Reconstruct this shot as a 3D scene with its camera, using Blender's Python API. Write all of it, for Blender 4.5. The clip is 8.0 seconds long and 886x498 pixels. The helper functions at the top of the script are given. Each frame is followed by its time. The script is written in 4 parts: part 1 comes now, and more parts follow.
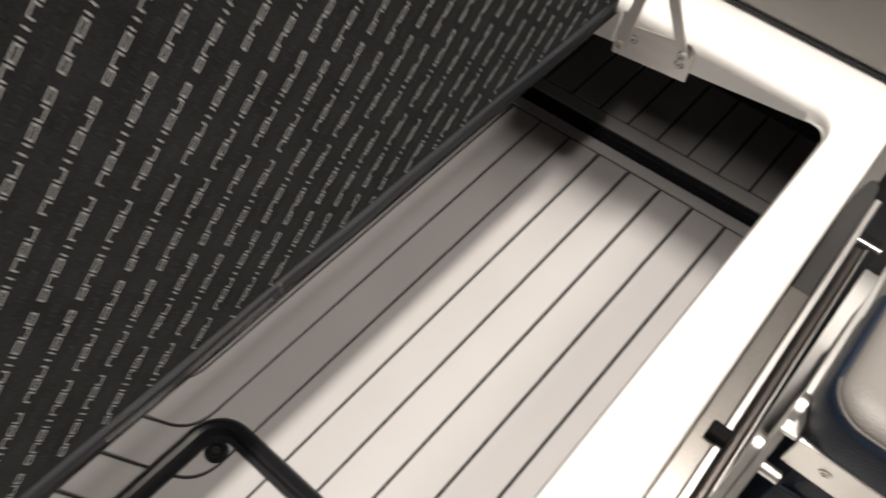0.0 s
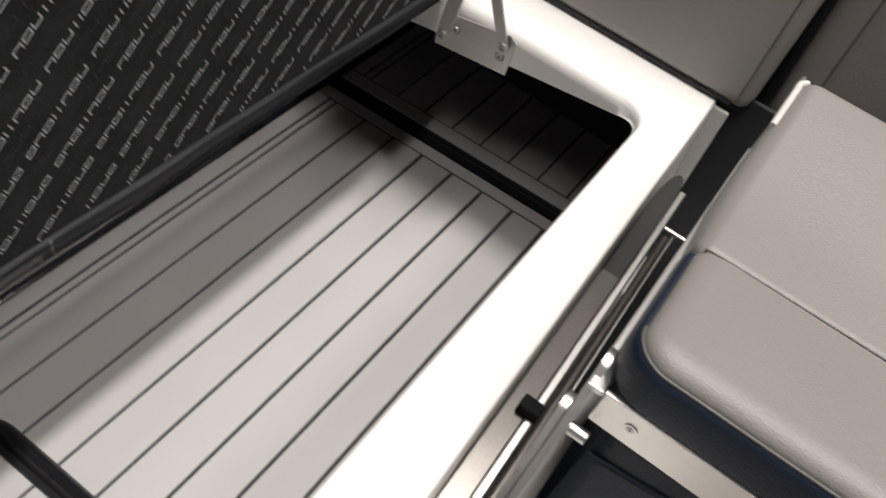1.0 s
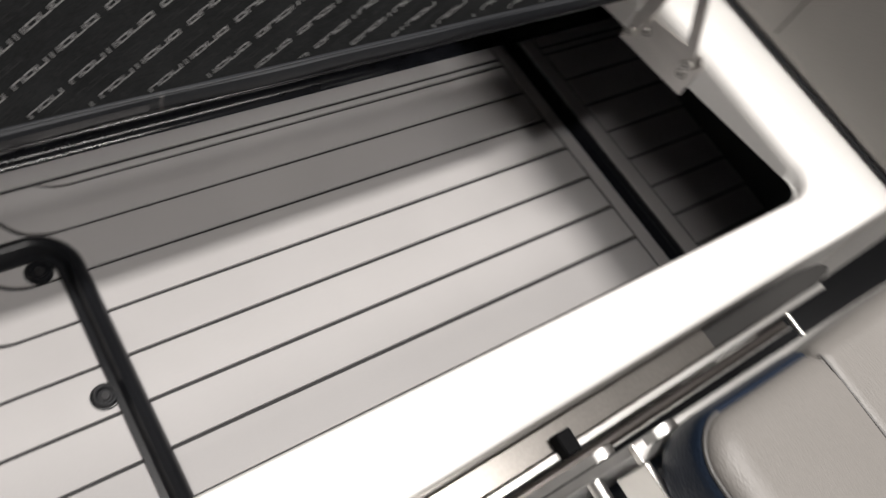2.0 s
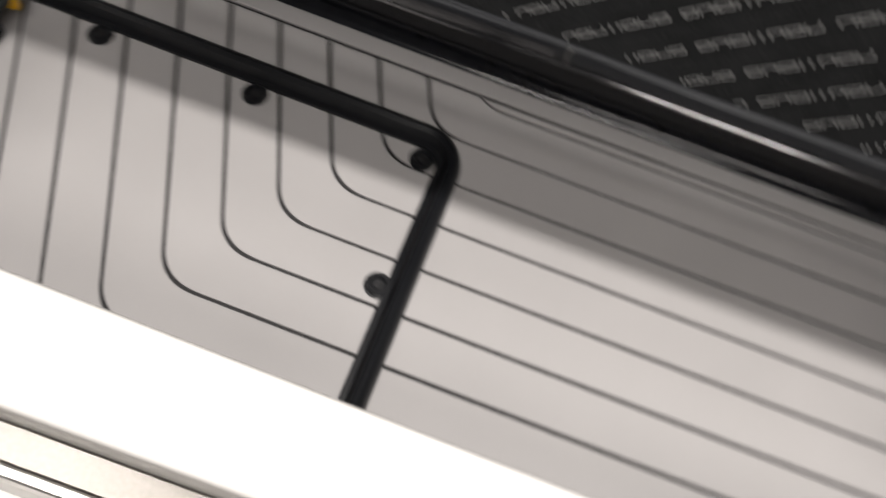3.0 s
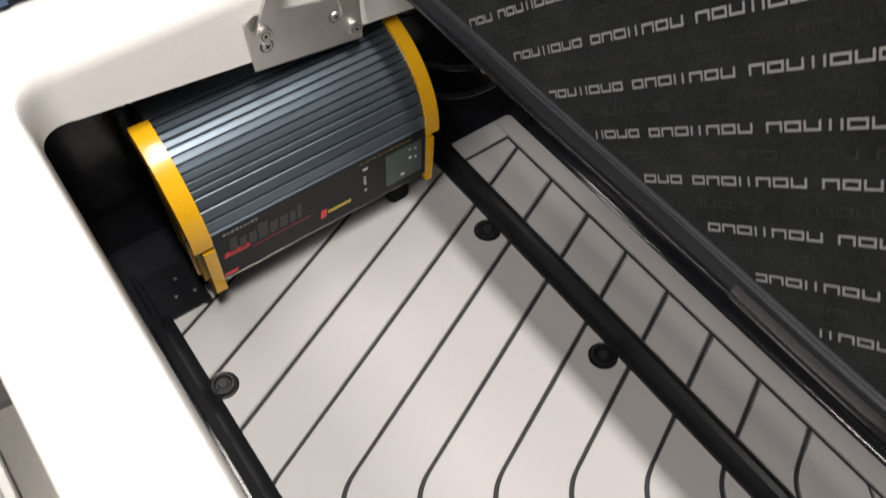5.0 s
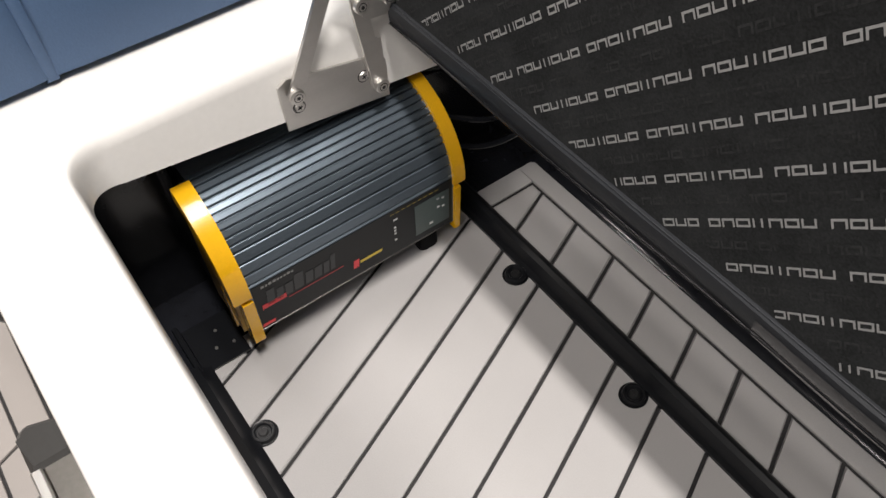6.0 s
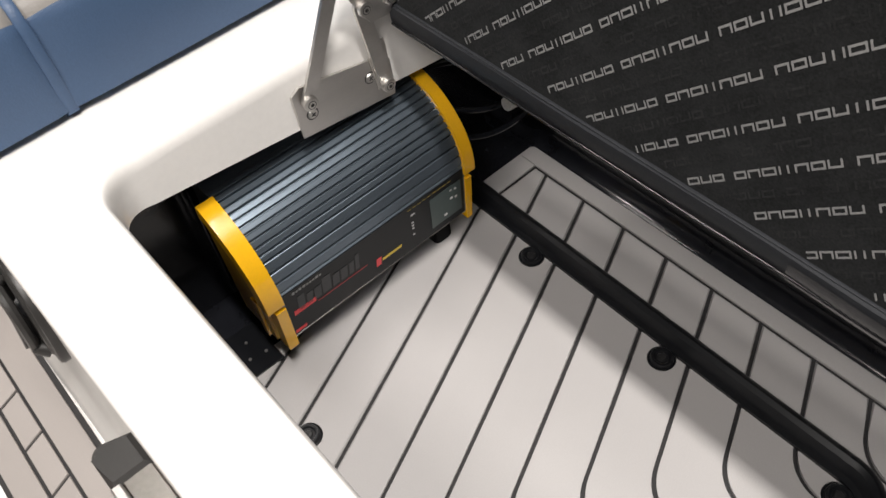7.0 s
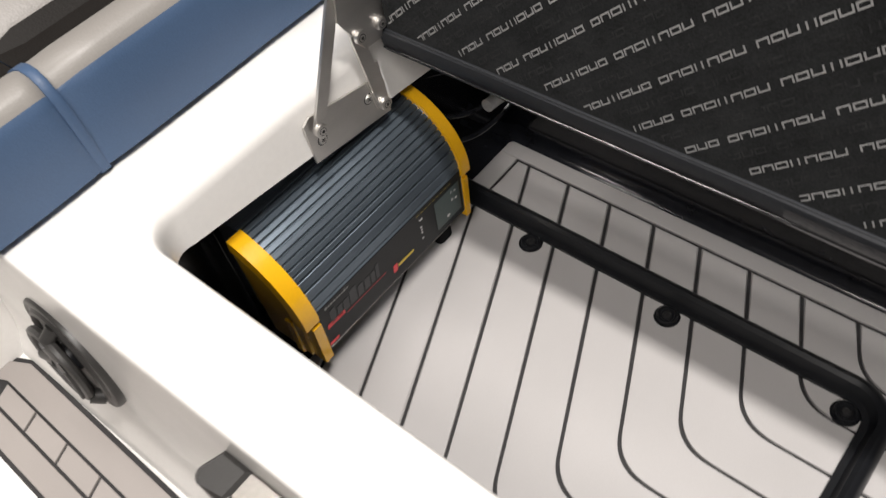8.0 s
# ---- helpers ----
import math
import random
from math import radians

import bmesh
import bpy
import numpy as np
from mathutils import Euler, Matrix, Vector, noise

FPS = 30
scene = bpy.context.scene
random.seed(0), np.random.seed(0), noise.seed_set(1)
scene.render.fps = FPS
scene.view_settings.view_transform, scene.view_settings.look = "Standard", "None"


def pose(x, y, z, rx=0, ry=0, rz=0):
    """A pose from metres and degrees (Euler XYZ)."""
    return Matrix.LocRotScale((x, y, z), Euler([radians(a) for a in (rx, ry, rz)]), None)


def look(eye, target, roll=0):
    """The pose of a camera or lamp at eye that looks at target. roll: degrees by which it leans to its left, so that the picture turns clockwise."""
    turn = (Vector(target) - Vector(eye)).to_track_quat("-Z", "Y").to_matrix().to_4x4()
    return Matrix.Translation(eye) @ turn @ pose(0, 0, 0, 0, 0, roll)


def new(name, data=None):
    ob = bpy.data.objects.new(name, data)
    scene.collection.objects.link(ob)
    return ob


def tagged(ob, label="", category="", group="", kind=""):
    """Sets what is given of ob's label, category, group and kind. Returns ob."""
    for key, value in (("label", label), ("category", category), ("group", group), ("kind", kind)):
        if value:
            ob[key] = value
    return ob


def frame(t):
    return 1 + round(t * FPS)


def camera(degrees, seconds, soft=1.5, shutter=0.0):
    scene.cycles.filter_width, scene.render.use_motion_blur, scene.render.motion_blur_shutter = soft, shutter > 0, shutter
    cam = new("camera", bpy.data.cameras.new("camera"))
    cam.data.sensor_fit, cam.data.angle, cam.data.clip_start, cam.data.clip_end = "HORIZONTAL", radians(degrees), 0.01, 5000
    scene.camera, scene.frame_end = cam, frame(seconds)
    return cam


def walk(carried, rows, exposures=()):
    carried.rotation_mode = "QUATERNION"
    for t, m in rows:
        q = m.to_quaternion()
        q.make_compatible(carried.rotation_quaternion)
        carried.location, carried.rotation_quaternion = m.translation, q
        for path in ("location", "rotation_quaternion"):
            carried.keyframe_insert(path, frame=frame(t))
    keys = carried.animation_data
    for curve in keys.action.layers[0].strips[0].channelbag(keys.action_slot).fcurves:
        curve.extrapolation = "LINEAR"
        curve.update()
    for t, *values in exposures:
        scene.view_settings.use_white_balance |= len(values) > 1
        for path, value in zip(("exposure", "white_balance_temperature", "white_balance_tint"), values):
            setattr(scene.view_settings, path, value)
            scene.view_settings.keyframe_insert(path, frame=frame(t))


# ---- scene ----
cam = camera(56.5, 8.0, shutter=0.5)

PATH = [
    (0, (-0.15, -0.499, 0.921), (0.765, 0.194, -0.717), 4.4),
    (0.5, (-0.148, -0.526, 0.885), (0.936, 0.041, -0.698), 12.5),
    (1, (-0.154, -0.543, 0.845), (1.072, -0.096, -0.67), 19.3),
    (1.2, (-0.154, -0.55, 0.843), (1.06, -0.125, -0.688), 22.9),
    (2.3, (-0.053, -0.538, 0.807), (0.679, 0.144, -0.925), 32.3),
    (2.5, (-0.013, -0.528, 0.827), (0.439, 0.171, -0.991), 28.3),
    (2.8, (0.01, -0.535, 0.787), (0.139, 0.228, -1.058), 20.2),
    (3, (0.051, -0.545, 0.751), (-0.006, 0.308, -1.057), 17.5),
    (3.5, (0.038, -0.522, 0.759), (-0.34, 0.392, -0.979), 15.1),
    (4, (0.002, -0.478, 0.761), (-0.574, 0.417, -0.932), 10.4),
    (4.5, (-0.005, -0.459, 0.704), (-0.822, 0.277, -0.967), 2.8),
    (5, (-0.01, -0.441, 0.682), (-0.951, 0.251, -0.941), 0.7),
    (5.2, (-0.007, -0.423, 0.691), (-0.995, 0.238, -0.917), -1.4),
    (6.3, (0.001, -0.459, 0.705), (-1.05, 0.25, -0.842), -4.3),
    (6.5, (-0.005, -0.465, 0.708), (-1.046, 0.249, -0.844), -5.5),
    (7, (-0.005, -0.49, 0.713), (-1.032, 0.232, -0.844), -8.3),
    (7.5, (-0.018, -0.505, 0.737), (-1.007, 0.254, -0.828), -10.7),
    (8, (-0.016, -0.559, 0.762), (-0.965, 0.253, -0.8), -12.7),
]
walk(cam, [(t, look(eye, target, roll)) for t, eye, target, roll in PATH], [(0.0, 0.10, 6850, 11), (0.5, -0.25, 6580, 10), (1.0, -0.16, 6550, 10), (2.4, -0.10, 6420, 10.5), (3.0, -0.22, 6530, 11), (3.5, -0.03, 6560, 11), (4.0, 0.15, 6500, 10.5), (5.0, 0.10, 6560, 10.5), (7.0, 0.06, 6540, 10.5), (8.0, 0.10, 6540, 10.5)])

# ==== world and light ====
world = bpy.data.worlds.new("world")
scene.world = world
world.use_nodes = True
world.node_tree.nodes["Background"].inputs[0].default_value = (0.9, 0.95, 1.0, 1)
world.node_tree.nodes["Background"].inputs[1].default_value = 0.03


def strip_lamp(name, x, y, z, lx, ly, power, color=(1.0, 0.952, 0.908)):
    d = bpy.data.lights.new(name, "AREA")
    d.shape, d.size, d.size_y, d.energy, d.color = "RECTANGLE", lx, ly, power, color
    ob = new(name, d)
    ob.location = (x, y, z)
    return ob


strip_lamp("ceiling_lamp", 1.15, -0.46, 4.5, 1.0, 0.26, 158)
strip_lamp("ceiling_lamp", -1.75, -0.46, 4.5, 1.6, 0.26, 60)
strip_lamp("ceiling_lamp", 0.45, 0.22, 4.5, 1.6, 0.26, 42)
strip_lamp("ceiling_lamp", 1.5, -2.75, 4.5, 2.2, 1.90, 174)


# ==== materials ====
def material(name, color, rough=0.5, metal=0.0, vary=0.12, scale=6.0, fine=180.0, bump=0.05, rough_vary=0.08, coat=0.0, spec=0.5, stretch=(1, 1, 1), cells=0.0, island=0.0, diffuse=0.0):
    """A surface with broad blotches, fine grain and relief, in object space metres."""
    m = bpy.data.materials.new(name)
    m.use_nodes = True
    nt = m.node_tree
    b = nt.nodes["Principled BSDF"]
    tc = nt.nodes.new("ShaderNodeTexCoord")
    mp = nt.nodes.new("ShaderNodeMapping")
    mp.inputs["Scale"].default_value = stretch
    nt.links.new(tc.outputs["Object"], mp.inputs[0])
    big = nt.nodes.new("ShaderNodeTexNoise")
    big.inputs["Scale"].default_value, big.inputs["Detail"].default_value = scale, 4
    small = nt.nodes.new("ShaderNodeTexNoise")
    small.inputs["Scale"].default_value, small.inputs["Detail"].default_value = fine, 3
    for n in (big, small):
        nt.links.new(mp.outputs[0], n.inputs["Vector"])
    mix = nt.nodes.new("ShaderNodeMath")
    mix.operation = "ADD"
    nt.links.new(big.outputs[0], mix.inputs[0])
    nt.links.new(small.outputs[0], mix.inputs[1])
    ramp = nt.nodes.new("ShaderNodeMapRange")
    ramp.inputs["From Min"].default_value, ramp.inputs["From Max"].default_value = 0.6, 1.4
    ramp.inputs["To Min"].default_value, ramp.inputs["To Max"].default_value = 1 - vary, 1 + vary
    nt.links.new(mix.outputs[0], ramp.inputs[0])
    last = ramp.outputs[0]
    if island:
        info = nt.nodes.new("ShaderNodeObjectInfo")
        r2 = nt.nodes.new("ShaderNodeMapRange")
        r2.inputs["To Min"].default_value, r2.inputs["To Max"].default_value = 1 - island, 1 + island
        nt.links.new(info.outputs["Random"], r2.inputs[0])
        mul = nt.nodes.new("ShaderNodeMath")
        mul.operation = "MULTIPLY"
        nt.links.new(last, mul.inputs[0])
        nt.links.new(r2.outputs[0], mul.inputs[1])
        last = mul.outputs[0]
    tint = nt.nodes.new("ShaderNodeMix")
    tint.data_type, tint.blend_type = "RGBA", "MULTIPLY"
    tint.inputs["Factor"].default_value = 1.0
    tint.inputs["A"].default_value = (*color, 1)
    nt.links.new(last, tint.inputs["B"])
    nt.links.new(tint.outputs["Result"], b.inputs["Base Color"])
    rr = nt.nodes.new("ShaderNodeMapRange")
    rr.inputs["To Min"].default_value, rr.inputs["To Max"].default_value = max(0.02, rough - rough_vary), min(1, rough + rough_vary)
    nt.links.new(big.outputs[0], rr.inputs[0])
    nt.links.new(rr.outputs[0], b.inputs["Roughness"])
    b.inputs["Metallic"].default_value = metal
    b.inputs["Coat Weight"].default_value = coat
    b.inputs["Specular IOR Level"].default_value = spec
    b.inputs["Diffuse Roughness"].default_value = diffuse
    if bump:
        height = small.outputs[0]
        if cells:
            vor = nt.nodes.new("ShaderNodeTexVoronoi")
            vor.inputs["Scale"].default_value = cells
            nt.links.new(mp.outputs[0], vor.inputs["Vector"])
            height = vor.outputs["Distance"]
        bp = nt.nodes.new("ShaderNodeBump")
        bp.inputs["Strength"].default_value, bp.inputs["Distance"].default_value = bump, 0.001
        nt.links.new(height, bp.inputs["Height"])
        nt.links.new(bp.outputs[0], b.inputs["Normal"])
    return m


GELCOAT = material("white_gelcoat", (0.84, 0.825, 0.80), 0.22, vary=0.03, bump=0.0, coat=0.1)
LINER = material("black_liner", (0.014, 0.015, 0.019), 0.16, spec=0.5, vary=0.3, fine=60, bump=0.01)
FOAM = material("grey_foam", (0.468, 0.454, 0.450), 0.46, vary=0.08, fine=900, bump=0.22, island=0.02)
FOAM_DECK = material("taupe_foam", (0.31, 0.285, 0.27), 0.6, vary=0.05, fine=900, bump=0.12, island=0.04)
GROOVE = material("dark_groove", (0.022, 0.021, 0.022), 0.7, vary=0.15)
RUBBER = material("black_rubber", (0.0085, 0.0092, 0.0112), 0.33, spec=0.42, vary=0.25, fine=300, bump=0.04)
FABRIC = material("black_fabric", (0.0300, 0.0312, 0.0322), 0.8, vary=0.4, scale=26, fine=700, bump=0.25, spec=0.02, diffuse=1.0)
GHOST = material("faint_print", (0.0345, 0.0357, 0.0366), 0.8, vary=0.5, scale=40, fine=500, bump=0.1, spec=0.05, diffuse=1.0)
PRINT = material("grey_print", (0.40, 0.40, 0.40), 0.7, vary=0.2, fine=500, bump=0.1)
VINYL_BLACK = material("black_vinyl", (0.025, 0.027, 0.031), 0.48, spec=0.3, vary=0.2, fine=500, bump=0.08)
FILM = material("clear_film", (0.040, 0.040, 0.043), 0.20, rough_vary=0.12, vary=0.25, scale=40, fine=240, bump=0.12)
GLOSS_BLACK = material("gloss_black_vinyl", (0.010, 0.010, 0.011), 0.15, spec=0.3, rough_vary=0.05, vary=0.2, bump=0.0)
STEEL = material("brushed_steel", (0.70, 0.68, 0.655), 0.42, 1.0, vary=0.08, fine=260, bump=0.03, stretch=(1, 1, 14))
BOLT = material("steel_bolt", (0.72, 0.70, 0.67), 0.40, 1.0, vary=0.1, bump=0.0)
ALU = material("satin_aluminium", (0.68, 0.67, 0.65), 0.38, 1.0, vary=0.06, fine=300, bump=0.03, stretch=(1, 20, 20))
GREYBAR = material("satin_steel", (0.25, 0.236, 0.22), 0.32, 1.0, vary=0.1, fine=300, bump=0.03)
DARK_SATIN = material("dark_satin_aluminium", (0.13, 0.118, 0.110), 0.30, 0.8, vary=0.1, fine=300, bump=0.03, stretch=(1, 20, 20))
VINYL_GREY = material("grey_vinyl", (0.220, 0.208, 0.195), 0.46, vary=0.06, scale=5, fine=500, bump=0.24, cells=640)
VINYL_PALE = material("pale_grey_vinyl", (0.266, 0.252, 0.236), 0.42, vary=0.05, scale=5, fine=500, bump=0.10, cells=420)
VINYL_MID = material("mid_grey_vinyl", (0.267, 0.254, 0.241), 0.45, vary=0.06, fine=500, bump=0.25, cells=420)
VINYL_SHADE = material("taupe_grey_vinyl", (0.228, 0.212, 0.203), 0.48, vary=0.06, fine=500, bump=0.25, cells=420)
VINYL_DARK = material("charcoal_vinyl", (0.10, 0.096, 0.093), 0.48, vary=0.06, fine=500, bump=0.25, cells=420)
VINYL_BLUE = material("slate_blue_vinyl", (0.056, 0.100, 0.185), 0.48, vary=0.08, scale=5, fine=500, bump=0.12, cells=520)
VINYL_NAVY = material("navy_vinyl", (0.011, 0.019, 0.036), 0.48, spec=0.25, vary=0.12, fine=500, bump=0.3, cells=420)
CARPET = material("charcoal_panel", (0.035, 0.037, 0.042), 0.7, vary=0.2, fine=500, bump=0.2)
CHARGER = material("charger_aluminium", (0.125, 0.155, 0.186), 0.33, 0.72, vary=0.12, fine=200, bump=0.03, stretch=(14, 1, 14))
LABEL = material("charger_label", (0.009, 0.010, 0.011), 0.42, spec=0.22, vary=0.1, bump=0.0)
YELLOW = material("yellow_plastic", (0.83, 0.44, 0.010), 0.22, coat=0.4, vary=0.06, fine=400, bump=0.04)
RED = material("red_ink", (0.62, 0.05, 0.06), 0.5, vary=0.05, bump=0)
WHITE_INK = material("white_ink", (0.50, 0.50, 0.50), 0.5, vary=0.05, bump=0)
GREY_INK = material("dim_grey_ink", (0.019, 0.021, 0.023), 0.5, vary=0.05, bump=0)
YELLOW_INK = material("yellow_ink", (0.5, 0.38, 0.05), 0.5, vary=0.05, bump=0)
SCREEN = material("green_grey_panel", (0.055, 0.075, 0.072), 0.3, vary=0.1, bump=0)
SPEAKER_GREY = material("dark_grey_plastic", (0.030, 0.029, 0.028), 0.38, vary=0.15, fine=300, bump=0.04)
WALLPAINT = material("wall_paint", (0.26, 0.255, 0.245), 0.8, vary=0.05, scale=1, fine=40, bump=0.05)
CONCRETE = material("concrete", (0.30, 0.29, 0.28), 0.7, vary=0.15, scale=2, fine=40, bump=0.1)
COVER = material("matt_black_plastic", (0.007, 0.0072, 0.008), 0.8, spec=0.12, vary=0.15, fine=300, bump=0.05)
BLACK_SCREW = material("dark_screw", (0.05, 0.05, 0.052), 0.35, 0.6, vary=0.1, bump=0.0)
DIM_WHITE = material("faded_white_ink", (0.22, 0.22, 0.22), 0.5, vary=0.1, bump=0)
YELLOW_DIM = material("faded_yellow_ink", (0.20, 0.15, 0.03), 0.5, vary=0.1, bump=0)
# the caps' yellow darkened for the shade inside their recess
YELLOW_DARK = material("shaded_yellow_plastic", (0.44, 0.255, 0.018), 0.34, vary=0.12, fine=300, bump=0.05)
RED_DIM = material("dim_red_ink", (0.20, 0.02, 0.025), 0.5, vary=0.05, bump=0)
DARK_BROWN = material("near_black_brown", (0.009, 0.0075, 0.0065), 0.6, spec=0.2, vary=0.1, fine=500, bump=0.2, cells=420)
WHITE_WELT = material("white_welt", (0.62, 0.60, 0.57), 0.45, vary=0.05, bump=0.05)
CONNECTOR = material("clear_connector", (0.72, 0.72, 0.72), 0.2, vary=0.15, scale=200, fine=600, bump=0.1)


# ==== mesh helpers ====


def link(name, bm, mat, parent=None, label="", sharp=38, weighted=True):
    bmesh.ops.recalc_face_normals(bm, faces=bm.faces)
    for f in bm.faces:
        f.smooth = True
    for e in bm.edges:
        if len(e.link_faces) == 2 and e.calc_face_angle(0) > radians(sharp):
            e.smooth = False
    me = bpy.data.meshes.new(name)
    bm.to_mesh(me)
    bm.free()
    me.materials.append(mat)
    ob = new(name, me)
    if weighted:
        mod = ob.modifiers.new("weighted_normal", "WEIGHTED_NORMAL")
        mod.keep_sharp = True
    if parent:
        ob.parent = parent
    if label:
        ob["label"] = label
    return ob


def part(name, bm, mat, parent, label=""):
    piece = name in ("strip", "tile", "border", "print", "indicator", "screw", "cross_slot", "socket")
    return link(name, bm, mat, parent, label, 20 if piece else 38, not piece)


def thing(name, label, category, group="", kind=""):
    return tagged(new(name), label, category, group, kind)


def box(x0, x1, y0, y1, z0, z1, bevel=0.0, seg=2, bm=None):
    bm = bm or bmesh.new()
    r = bmesh.ops.create_cube(bm, size=1)
    vs = r["verts"]
    for v in vs:
        v.co = Vector((x0 if v.co.x < 0 else x1, y0 if v.co.y < 0 else y1, z0 if v.co.z < 0 else z1))
    if bevel:
        es = list({e for v in vs for e in v.link_edges})
        bmesh.ops.bevel(bm, geom=es, offset=bevel, segments=seg, affect="EDGES", profile=0.5)
    return bm


def prism(points, z0, z1, bm=None, bevel=0.0):
    """A flat outline in x, y raised from z0 to z1."""
    bm = bm or bmesh.new()
    low = [bm.verts.new((x, y, z0)) for x, y in points]
    high = [bm.verts.new((x, y, z1)) for x, y in points]
    top = bm.faces.new(high)
    bm.faces.new(low[::-1])
    n = len(points)
    for i in range(n):
        bm.faces.new((low[i], low[(i + 1) % n], high[(i + 1) % n], high[i]))
    if bevel:
        bmesh.ops.bevel(bm, geom=list(top.edges), offset=bevel, segments=1, affect="EDGES")
    return bm


def extrude(points, place, a, b, bm=None):
    """An outline of (p, q) pairs, drawn from a to b along the third axis by place(p, q, w)."""
    bm = bm or bmesh.new()
    ra = [bm.verts.new(place(p, q, a)) for p, q in points]
    rb = [bm.verts.new(place(p, q, b)) for p, q in points]
    n = len(points)
    bm.faces.new(ra[::-1])
    bm.faces.new(rb)
    for i in range(n):
        bm.faces.new((ra[i], ra[(i + 1) % n], rb[(i + 1) % n], rb[i]))
    return bm


def along_y(p, q, w):
    return (p, w, q)


def along_x(p, q, w):
    return (w, p, q)


def rod(a, b, r, bm=None, seg=16, r2=None):
    """A round bar from a to b."""
    bm = bm or bmesh.new()
    a, b = Vector(a), Vector(b)
    d = b - a
    m = Matrix.Translation((a + b) / 2) @ d.to_track_quat("Z", "Y").to_matrix().to_4x4()
    bmesh.ops.create_cone(bm, cap_ends=True, segments=seg, radius1=r, radius2=r if r2 is None else r2, depth=d.length, matrix=m)
    return bm


def sweep(profile, path, bm=None, caps=True):
    """A section of (across, up) pairs along a level path of (x, y, z)."""
    bm = bm or bmesh.new()
    rings = []
    for i, p in enumerate(path):
        a, b = Vector(path[max(i - 1, 0)]), Vector(path[min(i + 1, len(path) - 1)])
        t = (b - a).normalized()
        side = Vector((-t.y, t.x, 0)).normalized()
        k = 1.0
        if 0 < i < len(path) - 1:
            u = (Vector(p) - a).normalized()
            k = 1 / max(0.5, u.dot(t))
        rings.append([bm.verts.new(Vector(p) + side * s * k + Vector((0, 0, h))) for s, h in profile])
    n = len(profile)
    for r0, r1 in zip(rings, rings[1:]):
        for i in range(n):
            bm.faces.new((r0[i], r0[(i + 1) % n], r1[(i + 1) % n], r1[i]))
    if caps:
        bm.faces.new(rings[0][::-1])
        bm.faces.new(rings[-1])
    return bm


def cable(points, r, bm=None, seg=8, steps=8):
    """A round cable through points, smoothed."""
    bm = bm or bmesh.new()
    P = [Vector(p) for p in points]
    P = [2 * P[0] - P[1]] + P + [2 * P[-1] - P[-2]]
    path = []
    for i in range(1, len(P) - 2):
        for s in range(steps):
            t = s / steps
            a, b, c, d = P[i - 1], P[i], P[i + 1], P[i + 2]
            path.append(0.5 * ((2 * b) + (c - a) * t + (2 * a - 5 * b + 4 * c - d) * t * t + (3 * b - a - 3 * c + d) * t ** 3))
    path.append(P[-2])
    rings = []
    for i, p in enumerate(path):
        t = (path[min(i + 1, len(path) - 1)] - path[max(i - 1, 0)]).normalized()
        q = t.to_track_quat("Z", "Y").to_matrix()
        rings.append([bm.verts.new(p + q @ Vector((r * math.cos(2 * math.pi * k / seg), r * math.sin(2 * math.pi * k / seg), 0))) for k in range(seg)])
    for r0, r1 in zip(rings, rings[1:]):
        for k in range(seg):
            bm.faces.new((r0[k], r0[(k + 1) % seg], r1[(k + 1) % seg], r1[k]))
    bm.faces.new(rings[0][::-1])
    bm.faces.new(rings[-1])
    return bm


def rounded(x0, x1, y0, y1, r, seg=8):
    """A rounded rectangle, anticlockwise; r: radii at (x0 y0), (x1 y0), (x1 y1), (x0 y1)."""
    out = []
    for (cx, cy, a), rad in zip(((x0, y0, 180), (x1, y0, 270), (x1, y1, 0), (x0, y1, 90)), r):
        ox = cx + rad if cx == x0 else cx - rad
        oy = cy + rad if cy == y0 else cy - rad
        for i in range(seg + 1):
            g = radians(a + 90 * i / seg)
            out.append((ox + rad * math.cos(g), oy + rad * math.sin(g)))
    return out


def clip(points, a, b, c):
    """The part of an outline where a x + b y + c >= 0."""
    out = []
    for (x0, y0), (x1, y1) in zip(points, points[1:] + points[:1]):
        d0, d1 = a * x0 + b * y0 + c, a * x1 + b * y1 + c
        if d0 >= 0:
            out.append((x0, y0))
        if d0 * d1 < 0:
            t = d0 / (d0 - d1)
            out.append((x0 + t * (x1 - x0), y0 + t * (y1 - y0)))
    return out


def tidy(points, gap=0.0004):
    out = []
    for p in points:
        if not out or math.dist(p, out[-1]) > gap:
            out.append(p)
    while len(out) > 2 and math.dist(out[0], out[-1]) <= gap:
        out.pop()
    return out


# ==== the room round the boat ====
def room():
    for name, b in (("wall_north", (-5.1, 5.1, 4.0, 4.1, -0.5, 4.7)), ("wall_south", (-5.1, 5.1, -8.1, -8.0, -0.5, 4.7)),
                    ("wall_east", (5.0, 5.1, -8.0, 4.0, -0.5, 4.7)), ("wall_west", (-5.1, -5.0, -8.0, 4.0, -0.5, 4.7))):
        tagged(link(name, box(*b), WALLPAINT), "plain painted workshop wall", "wall", kind="structure")
    tagged(link("ceiling", box(-5.1, 5.1, -8.1, 4.1, 4.7, 4.8), WALLPAINT), "plain white workshop ceiling", "ceiling", kind="structure")
    tagged(link("floor", box(-5.1, 5.1, -8.1, 4.1, -0.6, -0.5), CONCRETE), "grey concrete workshop floor", "floor", kind="structure")


room()

# ==== moulded seat base with its opening ====
X0, X1, Y0, Y1 = -0.512, 0.613, -0.436, 0.045      # opening
TOP = 0.295
BX0, BX1, BY0, BY1 = -0.80, 0.712, -0.4965, 0.36     # top of the moulding


